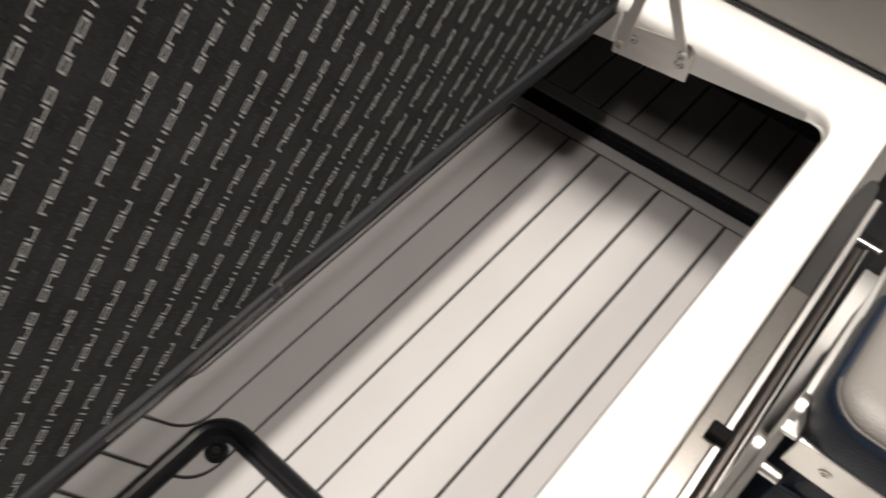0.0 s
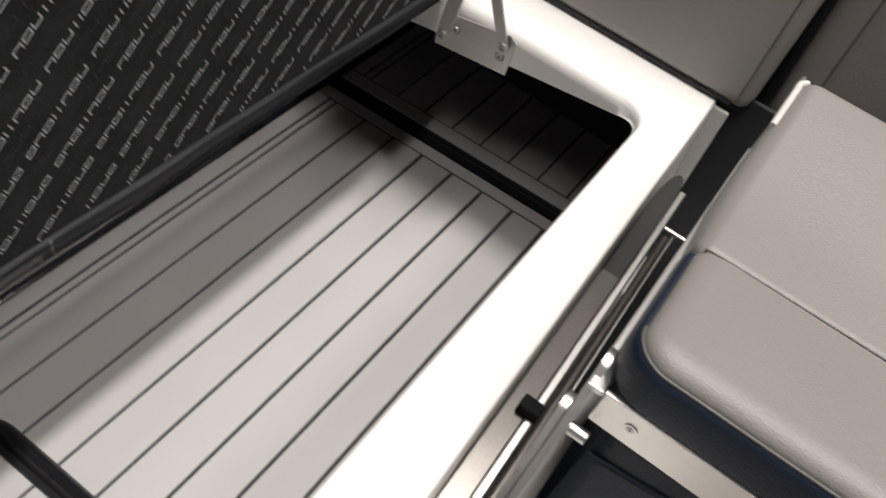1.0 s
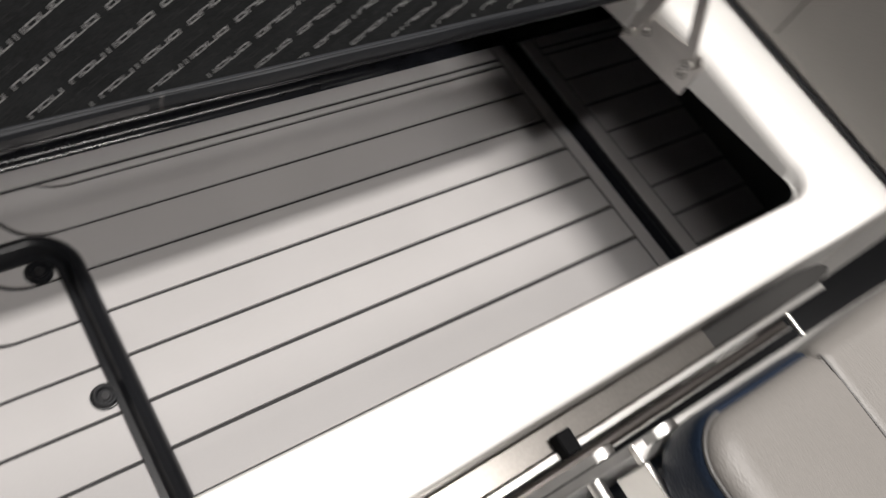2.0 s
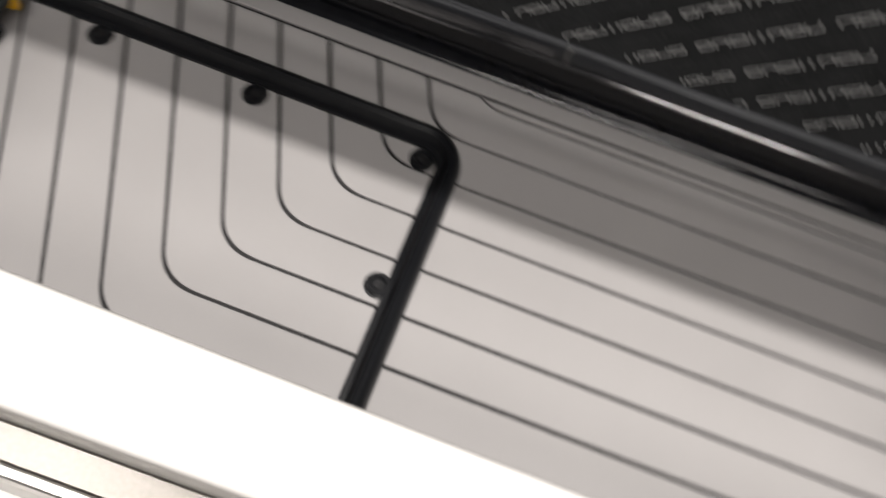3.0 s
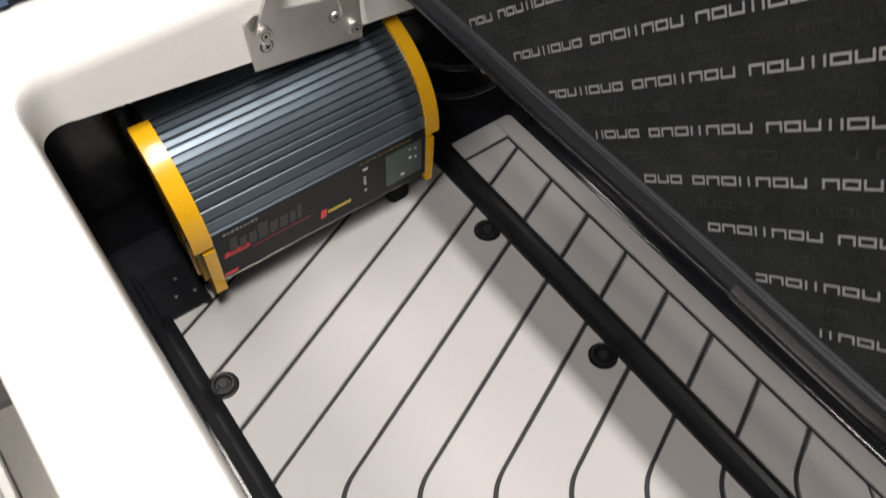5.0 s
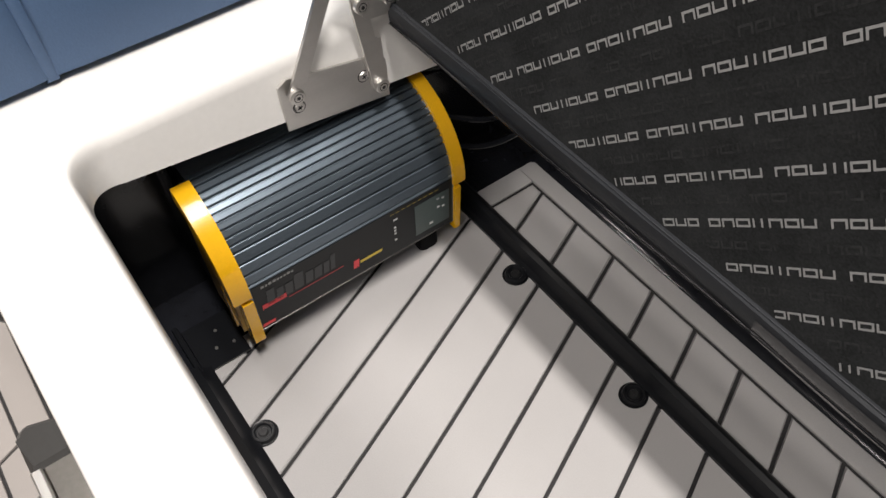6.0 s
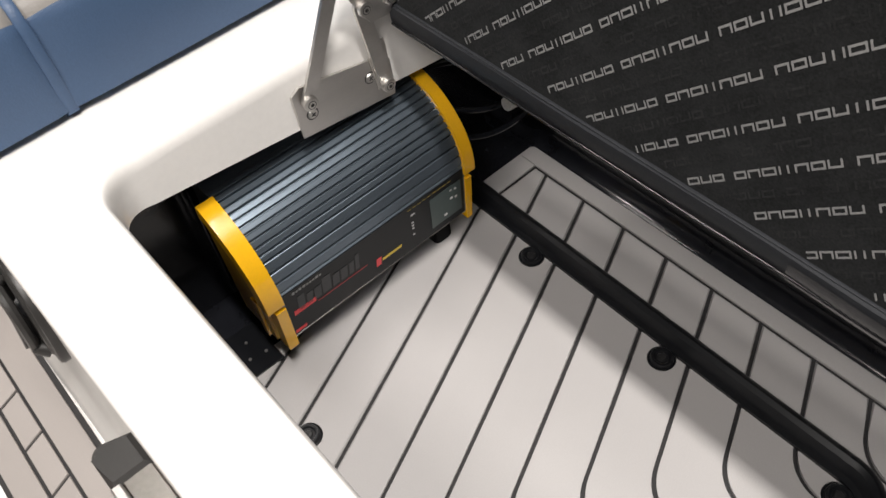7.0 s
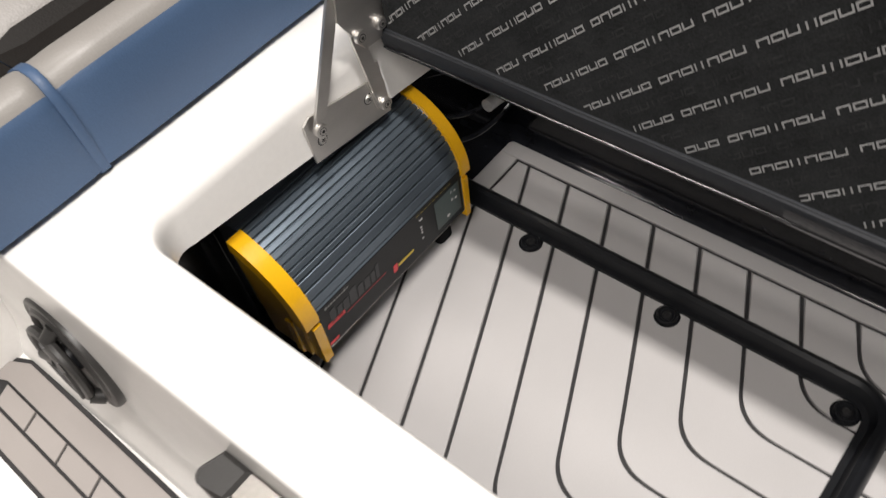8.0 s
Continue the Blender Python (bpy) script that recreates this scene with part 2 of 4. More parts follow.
def taper(x):
    """How the outer edge of the rim draws in towards +x."""
    return 0.023 * x


def lip_bottom(x, y):
    return max(0.200, 0.256 - 0.32 * (y - Y0)) if x < 0 else max(0.216, 0.282 - 0.31 * (y - Y0))


def seat_base():
    base = tagged(new("trim"), "white gelcoat moulded seat base with a lidded locker opening", "seat base", kind="structure")
    bm = bmesh.new()
    loops = []
    for off, z in ((0.010, None), (0.005, None), (0.0, None), (0.003, 0.279), (0.0045, 0.286), (0.008, 0.2912), (0.013, 0.2940), (0.019, TOP)):
        pts = rounded(X0 - off, X1 + off, Y0 - off * 0.3, Y1 + off, [0.032 + off, 0.030 + off, 0.05 + off, 0.05 + off], 10)
        loops.append([bm.verts.new((x, y, z if z else max(0.185, lip_bottom(x, y) + off * 0.6))) for x, y in pts])
    n = len(loops[0])
    for a, b in zip(loops, loops[1:]):
        for i in range(n):
            bm.faces.new((a[i], a[(i + 1) % n], b[(i + 1) % n], b[i]))
    # flat top out to the straight outer edge
    outer = [bm.verts.new((x, y, TOP)) for x, y in ((BX0, BY0 - 0.004 + taper(BX0)), (BX1 - 0.004, BY0 - 0.004 + taper(BX1)), (BX1, BY0 + 0.001 + taper(BX1)), (BX1, BY1), (BX0, BY1))]
    edges = [bm.edges.new((outer[i], outer[(i + 1) % 5])) for i in range(5)]
    inner = [bm.edges.get((loops[-1][i], loops[-1][(i + 1) % n])) for i in range(n)]
    bmesh.ops.triangle_fill(bm, use_beauty=True, use_dissolve=True, edges=edges + inner)
    # the outer skirt down to the cockpit floor
    rows = [outer[:3]]
    for out, z in ((0.0060, 0.2944), (0.0072, 0.2932), (0.0080, 0.2908), (0.0084, 0.286), (0.0087, 0.279), (0.0091, 0.262), (0.0102, 0.205), (0.0140, 0.15), (0.018, 0.09), (0.0225, 0.055), (0.029, 0.03), (0.037, 0.014), (0.041, 0.004), (0.0425, -0.004)):
        rows.append([bm.verts.new((BX0, BY0 - out + taper(BX0), z)), bm.verts.new((BX1 - 0.004, BY0 - out + taper(BX1), z)), bm.verts.new((BX1 + out * 0.6, BY0 + 0.004 - out * 0.8 + taper(BX1), z))])
    for a, b in zip(rows, rows[1:]):
        for i in range(2):
            bm.faces.new((a[i], b[i], b[i + 1], a[i + 1]))
    # the end of the moulding
    back = [bm.verts.new((BX1 + 0.02, -0.45, 0.0)), bm.verts.new((BX1, -0.45, TOP - 0.001))]
    bm.faces.new([r[2] for r in rows] + back)
    part("moulding", bm, GELCOAT, base)
    part("flange", box(0.7045, 0.7112, -0.508, -0.483, 0.0, 0.2875, 0.003, 3), GELCOAT, base)
    # inner corner wall at the far end of the skirt
    part("end_wall", box(-0.86, BX0 + 0.002, -0.95, BY0 - 0.004, -0.01, 0.292, 0.012, 3), GELCOAT, base)
    # black liner of the locker
    bm = bmesh.new()
    fx0, fx1, fy0, fy1 = -0.60, 1.08, -0.432, 0.034
    cove = [(fy1 - 0.0115 + 0.020 * math.sin(radians(g)), 0.0065 + 0.020 * (1 - math.cos(radians(g)))) for g in range(0, 82, 9)]
    sec = [(fy0 - 0.012, 0.24), (fy0 - 0.006, 0.06), (fy0, 0.0), (fy1 - 0.016, 0.0)] + cove + [(fy1 + 0.016, 0.12), (fy1 + 0.022, 0.27)]
    ra = [bm.verts.new((fx0, y, z - 0.006)) for y, z in sec]
    rb = [bm.verts.new((fx1, y, z - 0.006)) for y, z in sec]
    for i in range(len(sec) - 1):
        bm.faces.new((ra[i], rb[i], rb[i + 1], ra[i + 1]))
    bm.faces.new(ra)
    bm.faces.new(rb[::-1])
    part("liner", bm, LINER, base, "glossy black moulded locker liner")
    # underside of the deck beyond the lips
    part("under_deck", box(X1 + 0.012, fx1, Y0 - 0.01, Y1 + 0.01, 0.281, 0.287), LINER, base)
    part("under_deck", box(fx0, X0 - 0.012, Y0 - 0.01, Y1 + 0.01, 0.281, 0.287), LINER, base)
    return base


seat_base()


# ==== cockpit floor and surroundings ====
def cockpit():
    tagged(link("ground", box(-1.6, 1.6, -2.2, -0.44, -0.06, -0.002), GELCOAT), "white gelcoat cockpit floor", "floor", kind="structure")
    tagged(link("hull", box(-1.9, 1.9, -2.4, 1.3, -0.5, -0.065, 0.02), GELCOAT), "white boat hull under the cockpit", "hull", kind="structure")


cockpit()


# ==== locker floor mats ====
SKEW = 0.045     # the end grooves are not quite square to the rim
STEP_X, STEP_Y, LEAN = 0.0588, 0.0525, 0.441


def groove_line(u):
    """Line u of the pattern: from the far border, leaning, then round a bend and along x."""
    cx, cy = -STEP_X * u + LEAN * (0.0125 + STEP_Y * u), -0.0125 - STEP_Y * u
    d = Vector((LEAN, -1)).normalized()
    pts = [(cx - d.x * (abs(cy) + 0.06) / abs(d.y), 0.06)]
    k = min(0.034, abs(cy) * 1.3 + 0.012)
    a, c, b = Vector((cx, cy)) - d * k, Vector((cx, cy)), Vector((cx + k, cy))
    for i in range(11):
        t = i / 10
        p = a * (1 - t) ** 2 + c * 2 * t * (1 - t) + b * t * t
        pts.append((p.x, p.y))
    pts.append((0.9, cy))
    return pts


def locker_mat():
    mat = thing("locker_mat", "light grey foam locker mat with dark routed grooves", "mat")
    x0, x1, y0, y1 = -0.516, 0.667, -0.414, 0.023
    bx0, bx1, by1 = -0.488, 0.6455, -0.0005
    part("backing", prism([(-0.505, y0), (x1 - SKEW * y0, y0), (x1 - SKEW * y1, y1), (x0, y1), (x0, -0.079), (-0.505, -0.0791)], -0.005, 0.0002), GROOVE, mat, "dark foam showing in the grooves")
    w = 0.0019
    for u in range(-1, 15):
        a, b = u + w / 0.0525, u + 1 - w / 0.0525
        if u < 0:
            outline = [(-0.1, 0.05), (0.9, 0.05)] + groove_line(b)[::-1]
        else:
            outline = groove_line(a) + groove_line(b)[::-1]
        for half in ((-1, -SKEW, bx1 - w), (0, -1, by1 - w), (0, 1, -y0)):
            outline = clip(outline, *half) if len(outline) > 2 else outline
        # the strips stop at the end border on the far side of the rail and run on under the charger
        far, near = clip(clip(outline, 1, 0, -bx0 - w), 0, 1, 0.078), clip(clip(outline, 1, 0, 0.505), 0, -1, -0.0795)
        pieces = [outline] if min(x for x, y in outline) > bx0 + w else [far, near]
        for piece in pieces:
            piece = tidy(piece)
            if len(piece) > 2:
                part("strip", prism(piece, 0.0, 0.0034, bevel=0.0015), FOAM, mat)
    # border strips
    part("border", prism([(x0, by1 + w), (bx1 - w, by1 + w), (bx1 - w, y1), (x0 + 0.004, y1), (x0, y1 - 0.004)], 0.0, 0.003, bevel=0.0007), FOAM, mat)
    part("border", prism([(bx1 + w - SKEW * y0, y0), (x1 - SKEW * y0, y0), (x1 - SKEW * y1, y1), (bx1 + w - SKEW * y1, y1)], 0.0, 0.003, bevel=0.0006), FOAM, mat)
    part("border", box(x0, bx0 - w, -0.12, by1 + w - 0.0004, 0.0, 0.003, 0.0006, 1), FOAM, mat)
    return mat


locker_mat()


def end_mat():
    mat = thing("locker_mat", "grey grooved foam mat lying in the shaded end of the locker", "mat")

    def slanted(xa, xb, ya, yb, z0, z1, bevel=0.0006):
        return prism([(xa - SKEW * ya, ya), (xb if xb > 1 else xb - SKEW * ya, ya), (xb if xb > 1 else xb - SKEW * yb, yb), (xa - SKEW * yb, yb)], z0, z1, bevel=bevel)

    part("backing", slanted(0.700, 1.06, -0.416, 0.02, -0.005, 0.0002, 0), GROOVE, mat)
    part("border", slanted(0.700, 0.7245, -0.416, 0.02, 0.0, 0.003), FOAM, mat)
    edges = [0.022, 0.0, -0.013] + [-0.013 - 0.0515 * i for i in range(1, 9)]
    for a, b in zip(edges, edges[1:]):
        lo = max(b + 0.002, -0.416)
        if a - 0.002 - lo > 0.003:
            part("strip", slanted(0.7285, 1.06, lo, a - 0.002, 0.0, 0.003), FOAM, mat)
    return mat


end_mat()
tagged(link("floor_channel", box(0.662, 0.735, -0.425, 0.026, -0.0058, -0.0052), LINER), "black drain channel between two locker mats", "channel", kind="structure")


# ==== black retaining rail with screw tabs ====
def screw_tab(x, y, parent, base=0.003):
    """A screw eye in a scallop cut out of the foam: dark recess, raised rim, dished boss, cross-head screw."""
    bm = bmesh.new()
    n = 24
    prof = [(0.0142, base + 0.0002), (0.0138, base + 0.0010), (0.0126, base + 0.0004), (0.0116, base + 0.0006), (0.0112, base + 0.0036), (0.0104, base + 0.0046), (0.0084, base + 0.0046), (0.0070, base + 0.0026), (0.0, base + 0.0024)]
    rings = []
    for r, z in prof[:-1]:
        rings.append([bm.verts.new((x + r * math.cos(2 * math.pi * i / n), y + r * math.sin(2 * math.pi * i / n), z)) for i in range(n)])
    for a, b in zip(rings, rings[1:]):
        for i in range(n):
            bm.faces.new((a[i], a[(i + 1) % n], b[(i + 1) % n], b[i]))
    bm.faces.new(rings[-1])
    tab = part("screw_tab", bm, RUBBER, parent)
    sc = part("screw", rod((x, y, base + 0.0024), (x, y, base + 0.0042), 0.0052, seg=16, r2=0.0040), BLACK_SCREW, tab, "dark cross-head screw")
    bm = box(x - 0.0030, x + 0.0030, y - 0.0006, y + 0.0006, base + 0.0041, base + 0.0044)
    box(x - 0.0006, x + 0.0006, y - 0.0030, y + 0.0030, base + 0.0041, base + 0.0044, bm=bm)
    link("cross_slot", bm, GROOVE, sc, weighted=False)


def rail():
    r = thing("retaining_rail", "black plastic retaining rail with screw tabs on the mat", "rail")
    prof = [(-0.0135, 0.002), (0.0135, 0.002), (0.0137, 0.006), (0.012, 0.013), (0.008, 0.0185), (0.003, 0.0205), (-0.002, 0.018), (-0.0045, 0.011), (-0.007, 0.0075), (-0.0132, 0.007)]
    path = [(-0.58, -0.078, 0)]
    cx, cy, rad = 0.002 - 0.034, -0.078 - 0.034, 0.034
    for i in range(11):
        g = radians(90 - 9 * i)
        path.append((cx + rad * math.cos(g), cy + rad * math.sin(g), 0))
    path.append((0.0025, -0.428, 0))
    part("bar", sweep([(s, h) for s, h in prof], path), RUBBER, r)
    near = [(-0.011, 0.002), (0.009, 0.002), (0.009, 0.005), (0.002, 0.008), (-0.003, 0.016), (-0.011, 0.018)]
    part("bar", sweep([(-s, h) for s, h in near][::-1], [(0.0, -0.4185, 0), (-0.49, -0.4185, 0)]), RUBBER, r)
    for x, y in ((-0.396, -0.1005), (-0.218, -0.102), (-0.0275, -0.104), (-0.0185, -0.254), (-0.395, -0.402), (-0.213, -0.402)):
        screw_tab(x, y, r)
    return r


rail()


# ==== battery charger ====
def charger():
    c = thing("battery_charger", "black finned battery charger with yellow end caps on the locker wall", "battery charger")
    cx, cz, rx, rz = -0.546, 0.116, 0.0855, 0.084

    def arc(g, d):
        return (cx + (rx - d) * math.cos(radians(g)), cz + (rz - d) * math.sin(radians(g)))

    outline = [(-0.585, 0.047), (-0.467, 0.047), (-0.4635, 0.051), (-0.4605, 0.120)]
    # broad lands near the front panel, narrower ones over the top
    g0 = 5.0
    for i in range(14):
        step = 8.4 if i < 3 else 5.1
        g1 = g0 + step - 0.95
        outline += [arc(g0, 0.0035), arc(g0 + 0.15, 0.0005), arc(g0 + 0.60, 0.0), arc(g1 - 0.60, 0.0), arc(g1 - 0.15, 0.0005), arc(g1, 0.0035)]
        g0 += step
    outline += [(-0.550, cz + rz - 0.003), (-0.585, cz + rz - 0.003)]
    body = part("body", extrude(outline, along_y, -0.357, -0.130), CHARGER, c, "dark anodised finned aluminium body")
    # end caps: an arched band over a thinner lower cheek
    for y0, y1, y2 in ((-0.373, -0.355, -0.366), (-0.132, -0.1185, -0.124)):
        band = [arc(g, -0.0035) for g in range(2, 86, 6)]
        band = band[::-1]
        inner = [arc(g, 0.014) for g in range(2, 86, 6)]
        lower = [(-0.4575, cz - 0.012), (-0.4615, 0.040), (-0.478, 0.040), (-0.474, cz - 0.012)]
        cap = part("end_cap", extrude(band + [(-0.4575, cz - 0.006), (-0.4745, cz - 0.006)] + inner, along_y, y0, y1), YELLOW, c, "yellow plastic end cap")
        part("cheek", extrude(lower, along_y, min(y1, y2) if y0 < -0.3 else y0 + 0.001, max(y1, y2) if y0 < -0.3 else y2), YELLOW, cap)
        ym = (y0 + 0.004, y1 - 0.004)
        # cheek and ridge take the darker yellow, recess shade put into the colour
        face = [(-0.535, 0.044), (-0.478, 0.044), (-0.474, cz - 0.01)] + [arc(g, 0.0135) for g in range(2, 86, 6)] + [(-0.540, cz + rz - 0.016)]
        part("cheek", extrude(face, along_y, *ym), YELLOW_DARK, cap, "recessed yellow cheek with vent slots, its shade put into the colour")
        strip = [(-0.486, cz - 0.016), (-0.489, 0.042), (-0.498, 0.042), (-0.4955, cz - 0.016)]
        part("cheek", extrude(strip, along_y, y0 + 0.0015, y0 + 0.007) if y0 < -0.3 else extrude(strip, along_y, y1 - 0.007, y1 - 0.0015), YELLOW, cap)
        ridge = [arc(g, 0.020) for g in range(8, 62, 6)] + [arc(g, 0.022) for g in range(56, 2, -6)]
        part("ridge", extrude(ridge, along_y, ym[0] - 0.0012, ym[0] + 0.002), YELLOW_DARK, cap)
    # printed front
    X = -0.4605

    def print_bar(y0, y1, z0, z1, mat, tilt=0.0, name="print"):
        bm = bmesh.new()
        f = [bm.verts.new((X - 0.0442 * (0.12 - z) + 0.0011, y, z)) for y, z in ((y0, z0), (y1, z0), (y1 + tilt, z1), (y0 + tilt, z1))]
        bm.faces.new(f)
        ex = bmesh.ops.extrude_face_region(bm, geom=list(bm.faces))
        for v in ex["geom"]:
            if isinstance(v, bmesh.types.BMVert):
                v.co.x += 0.0003
        return part(name, bm, mat, c)

    bm = bmesh.new()
    vs = [bm.verts.new((X - 0.0442 * (0.12 - z) + o, y, z)) for o in (0.0002, 0.0009) for y, z in ((-0.354, 0.0535), (-0.133, 0.0535), (-0.133, 0.119), (-0.354, 0.119))]
    for f in ((0, 1, 2, 3), (4, 5, 6, 7), (0, 1, 5, 4), (1, 2, 6, 5), (2, 3, 7, 6), (3, 0, 4, 7)):
        bm.faces.new([vs[i] for i in f])
    part("label_panel", bm, LABEL, c, "matt black printed front panel")
    yy = -0.345
    for wd in (0.004, 0.003, 0.004, 0.004, 0.003, 0.003, 0.003, 0.004, 0.003):
        print_bar(yy, yy + wd - 0.001, 0.1128, 0.1150 if wd < 0.004 else 0.1157, DIM_WHITE, 0.0006)
        yy += wd + 0.0004
    yy = -0.343
    for wd, hi in ((0.009, 0.106), (0.008, 0.101), (0.009, 0.101), (0.011, 0.107), (0.009, 0.101), (0.009, 0.101), (0.007, 0.101), (0.006, 0.106)):
        print_bar(yy, yy + wd - 0.0012, 0.085, hi, GREY_INK, 0.002)
        yy += wd + 0.0008
    print_bar(-0.349, -0.324, 0.0825, 0.0885, RED, 0.001)
    print_bar(-0.322, -0.262, 0.0795, 0.0808, RED_DIM)
    print_bar(-0.354, -0.341, 0.0565, 0.0605, RED, 0.001)
    print_bar(-0.252, -0.246, 0.0665, 0.0775, RED, 0.0015)
    print_bar(-0.244, -0.219, 0.0700, 0.0735, YELLOW_INK, 0.0005)
    for k, z in enumerate((0.104, 0.0925, 0.088, 0.0835, 0.074)):
        print_bar(-0.203, -0.2005 if k else -0.198, z, z + 0.0022, WHITE_INK, name="indicator")
    for k in range(9):
        print_bar(-0.206 + 0.0065 * k, -0.2018 + 0.0065 * k, 0.1140, 0.1149, YELLOW_DIM)
    print_bar(-0.178, -0.137, 0.0625, 0.1075, SCREEN, name="display")
    for k, wd in enumerate((0.034, 0.028, 0.022, 0.022, 0.018, 0.024)):
        z = 0.102 - 0.006 * k
        bm = box(X + 0.0004 - 0.0442 * (0.12 - z), X + 0.0010 - 0.0442 * (0.12 - z), -0.175, -0.175 + wd, z, z + 0.0011)
        part("print", bm, LABEL, c)
    for y0, y1, z in ((-0.152, -0.149, 0.100), (-0.146, -0.143, 0.098), (-0.152, -0.149, 0.088), (-0.146, -0.143, 0.086), (-0.162, -0.158, 0.0705)):
        bm = box(X + 0.0002, X + 0.0006, y0, y1, z, z + 0.0025)
        part("indicator", bm, WHITE_INK, c)
    part("lower_edge", rod((-0.4630, -0.354, 0.0522), (-0.4630, -0.133, 0.0522), 0.0007, seg=8), GREYBAR, c, "bright lower edge of the body")
    # rear mounting flange and feet
    part("flange", box(-0.598, -0.575, -0.365, -0.122, 0.020, 0.225, 0.003, 2), LINER, c)
    for y in (-0.346, -0.150):
        part("foot", box(-0.54 if y < -0.3 else -0.525, -0.497 if y < -0.3 else -0.4815, y - 0.012, y + 0.012, -0.002, 0.046, 0.006, 2), COVER, c)
    return c


charger()


# ==== stay hinges on the end lips ====
def screw_head(p, axis, r, parent, h=0.004, socket=True):
    p, axis = Vector(p), Vector(axis)
    bm = rod(p, p + axis * h * 0.8, r, seg=24)
    rod(p + axis * h * 0.8, p + axis * h, r, seg=24, r2=r * 0.84, bm=bm)
    bolt = part("bolt", bm, BOLT, parent, "steel socket-head bolt")
    rim = rod(p + axis * (h - 0.0002), p + axis * (h + 0.0002), r * 0.60, seg=20)
    part("socket_rim", rim, BLACK_SCREW, bolt, "dark ring round the socket")
    rim = rod(p + axis * (h - 0.0002), p + axis * (h + 0.0004), r * 0.50, seg=20)
    part("socket_rim", rim, BOLT, bolt)
    bm = rod(p + axis * (h - 0.0004), p + axis * (h + 0.0006), r * 0.27, seg=6)
    part("socket", bm, BLACK_SCREW, bolt)
    return bolt


def arm_bar(a, b, w, x, t, name, parent, wide=0.0):
    """A flat steel arm between two pivots in a plane of constant x."""
    a, b = Vector(a), Vector(b)
    d = (b - a).normalized()
    nrm = Vector((-d.y, d.x))
    pts = []
    for i in range(9):
        g = math.pi * i / 8
        pts.append(b + nrm * w * math.cos(g) * (1 + wide) + d * w * math.sin(g))
    for i in range(9):
        g = math.pi + math.pi * i / 8
        pts.append(a + nrm * w * math.cos(g) + d * w * math.sin(g))
    return part(name, extrude([(p.x, p.y) for p in pts], along_x, x, x + t), STEEL, parent)


def stay_hinge(x, s, dz):
    """A folding lid stay: x, the lip's face; s, +1 where the stay stands on the +x side of the lip."""
    h = thing("lid_stay", "brushed stainless steel folding lid stay bolted to the locker lip", "hinge", "lid stays")
    plate = [(-0.265, 0.221 + dz), (-0.266, 0.268 + dz), (-0.257, 0.273 + dz), (-0.172, 0.256 + dz), (-0.163, 0.248 + dz), (-0.163, 0.208 + dz)]
    part("plate", extrude(plate, along_x, x, x + s * 0.0025), STEEL, h, "bent steel mounting plate")
    arm_bar((-0.254, 0.259 + dz), (-0.190, 0.385 + dz), 0.0066, x + s * 0.006, s * 0.003, "arm", h)
    arm_bar((-0.174, 0.229 + dz), (-0.186, 0.318 + dz), 0.0068, x + s * 0.006, s * 0.003, "arm", h)
    part("arm", extrude([(-0.186, 0.262 + dz), (-0.176, 0.277 + dz), (-0.167, 0.274 + dz), (-0.166, 0.228 + dz), (-0.181, 0.224 + dz)], along_x, x + s * 0.0035, x + s * 0.0055), STEEL, h)
    lid_plate = [(-0.205, 0.345 + dz), (-0.182, 0.302 + dz), (-0.163, 0.300 + dz), (-0.150, 0.310 + dz), (-0.150, 0.42 + dz), (-0.19, 0.42 + dz)]
    part("lid_plate", extrude(lid_plate, along_x, x + s * 0.0100, x + s * 0.0125), STEEL, h, "steel plate on the lid")
    ax = (s, 0, 0)
    for (y, z), off, r in (((-0.254, 0.259), 0.009, 0.0068), ((-0.174, 0.229), 0.009, 0.0068), ((-0.186, 0.318), 0.0125, 0.0066), ((-0.160, 0.316), 0.0125, 0.0062)):
        screw_head((x + s * off, y, z + dz), ax, r, h)
    for y, z in ((-0.251, 0.241), (-0.187, 0.241)):
        part("countersink", rod((x + s * 0.0024, y, z + dz), (x + s * 0.0028, y, z + dz), 0.0060, seg=20), BLACK_SCREW, h, "dark countersunk edge")
        bm = rod((x + s * 0.0026, y, z + dz), (x + s * 0.0040, y, z + dz), 0.0053, seg=18, r2=0.0042)
        sc = part("screw", bm, BOLT, h)
        for ang in (0, 90):
            cc = Matrix.Translation((x + s * 0.0042, y, z + dz)) @ Euler((radians(ang + 25), 0, 0)).to_matrix().to_4x4()
            bm = box(-0.0004, 0.0002, -0.0024, 0.0024, -0.0005, 0.0005)
            bmesh.ops.transform(bm, matrix=cc, verts=bm.verts)
            part("cross_slot", bm, BLACK_SCREW, sc)
    return h


stay_hinge(X0, 1, 0.0)
stay_hinge(X1, -1, 0.018)


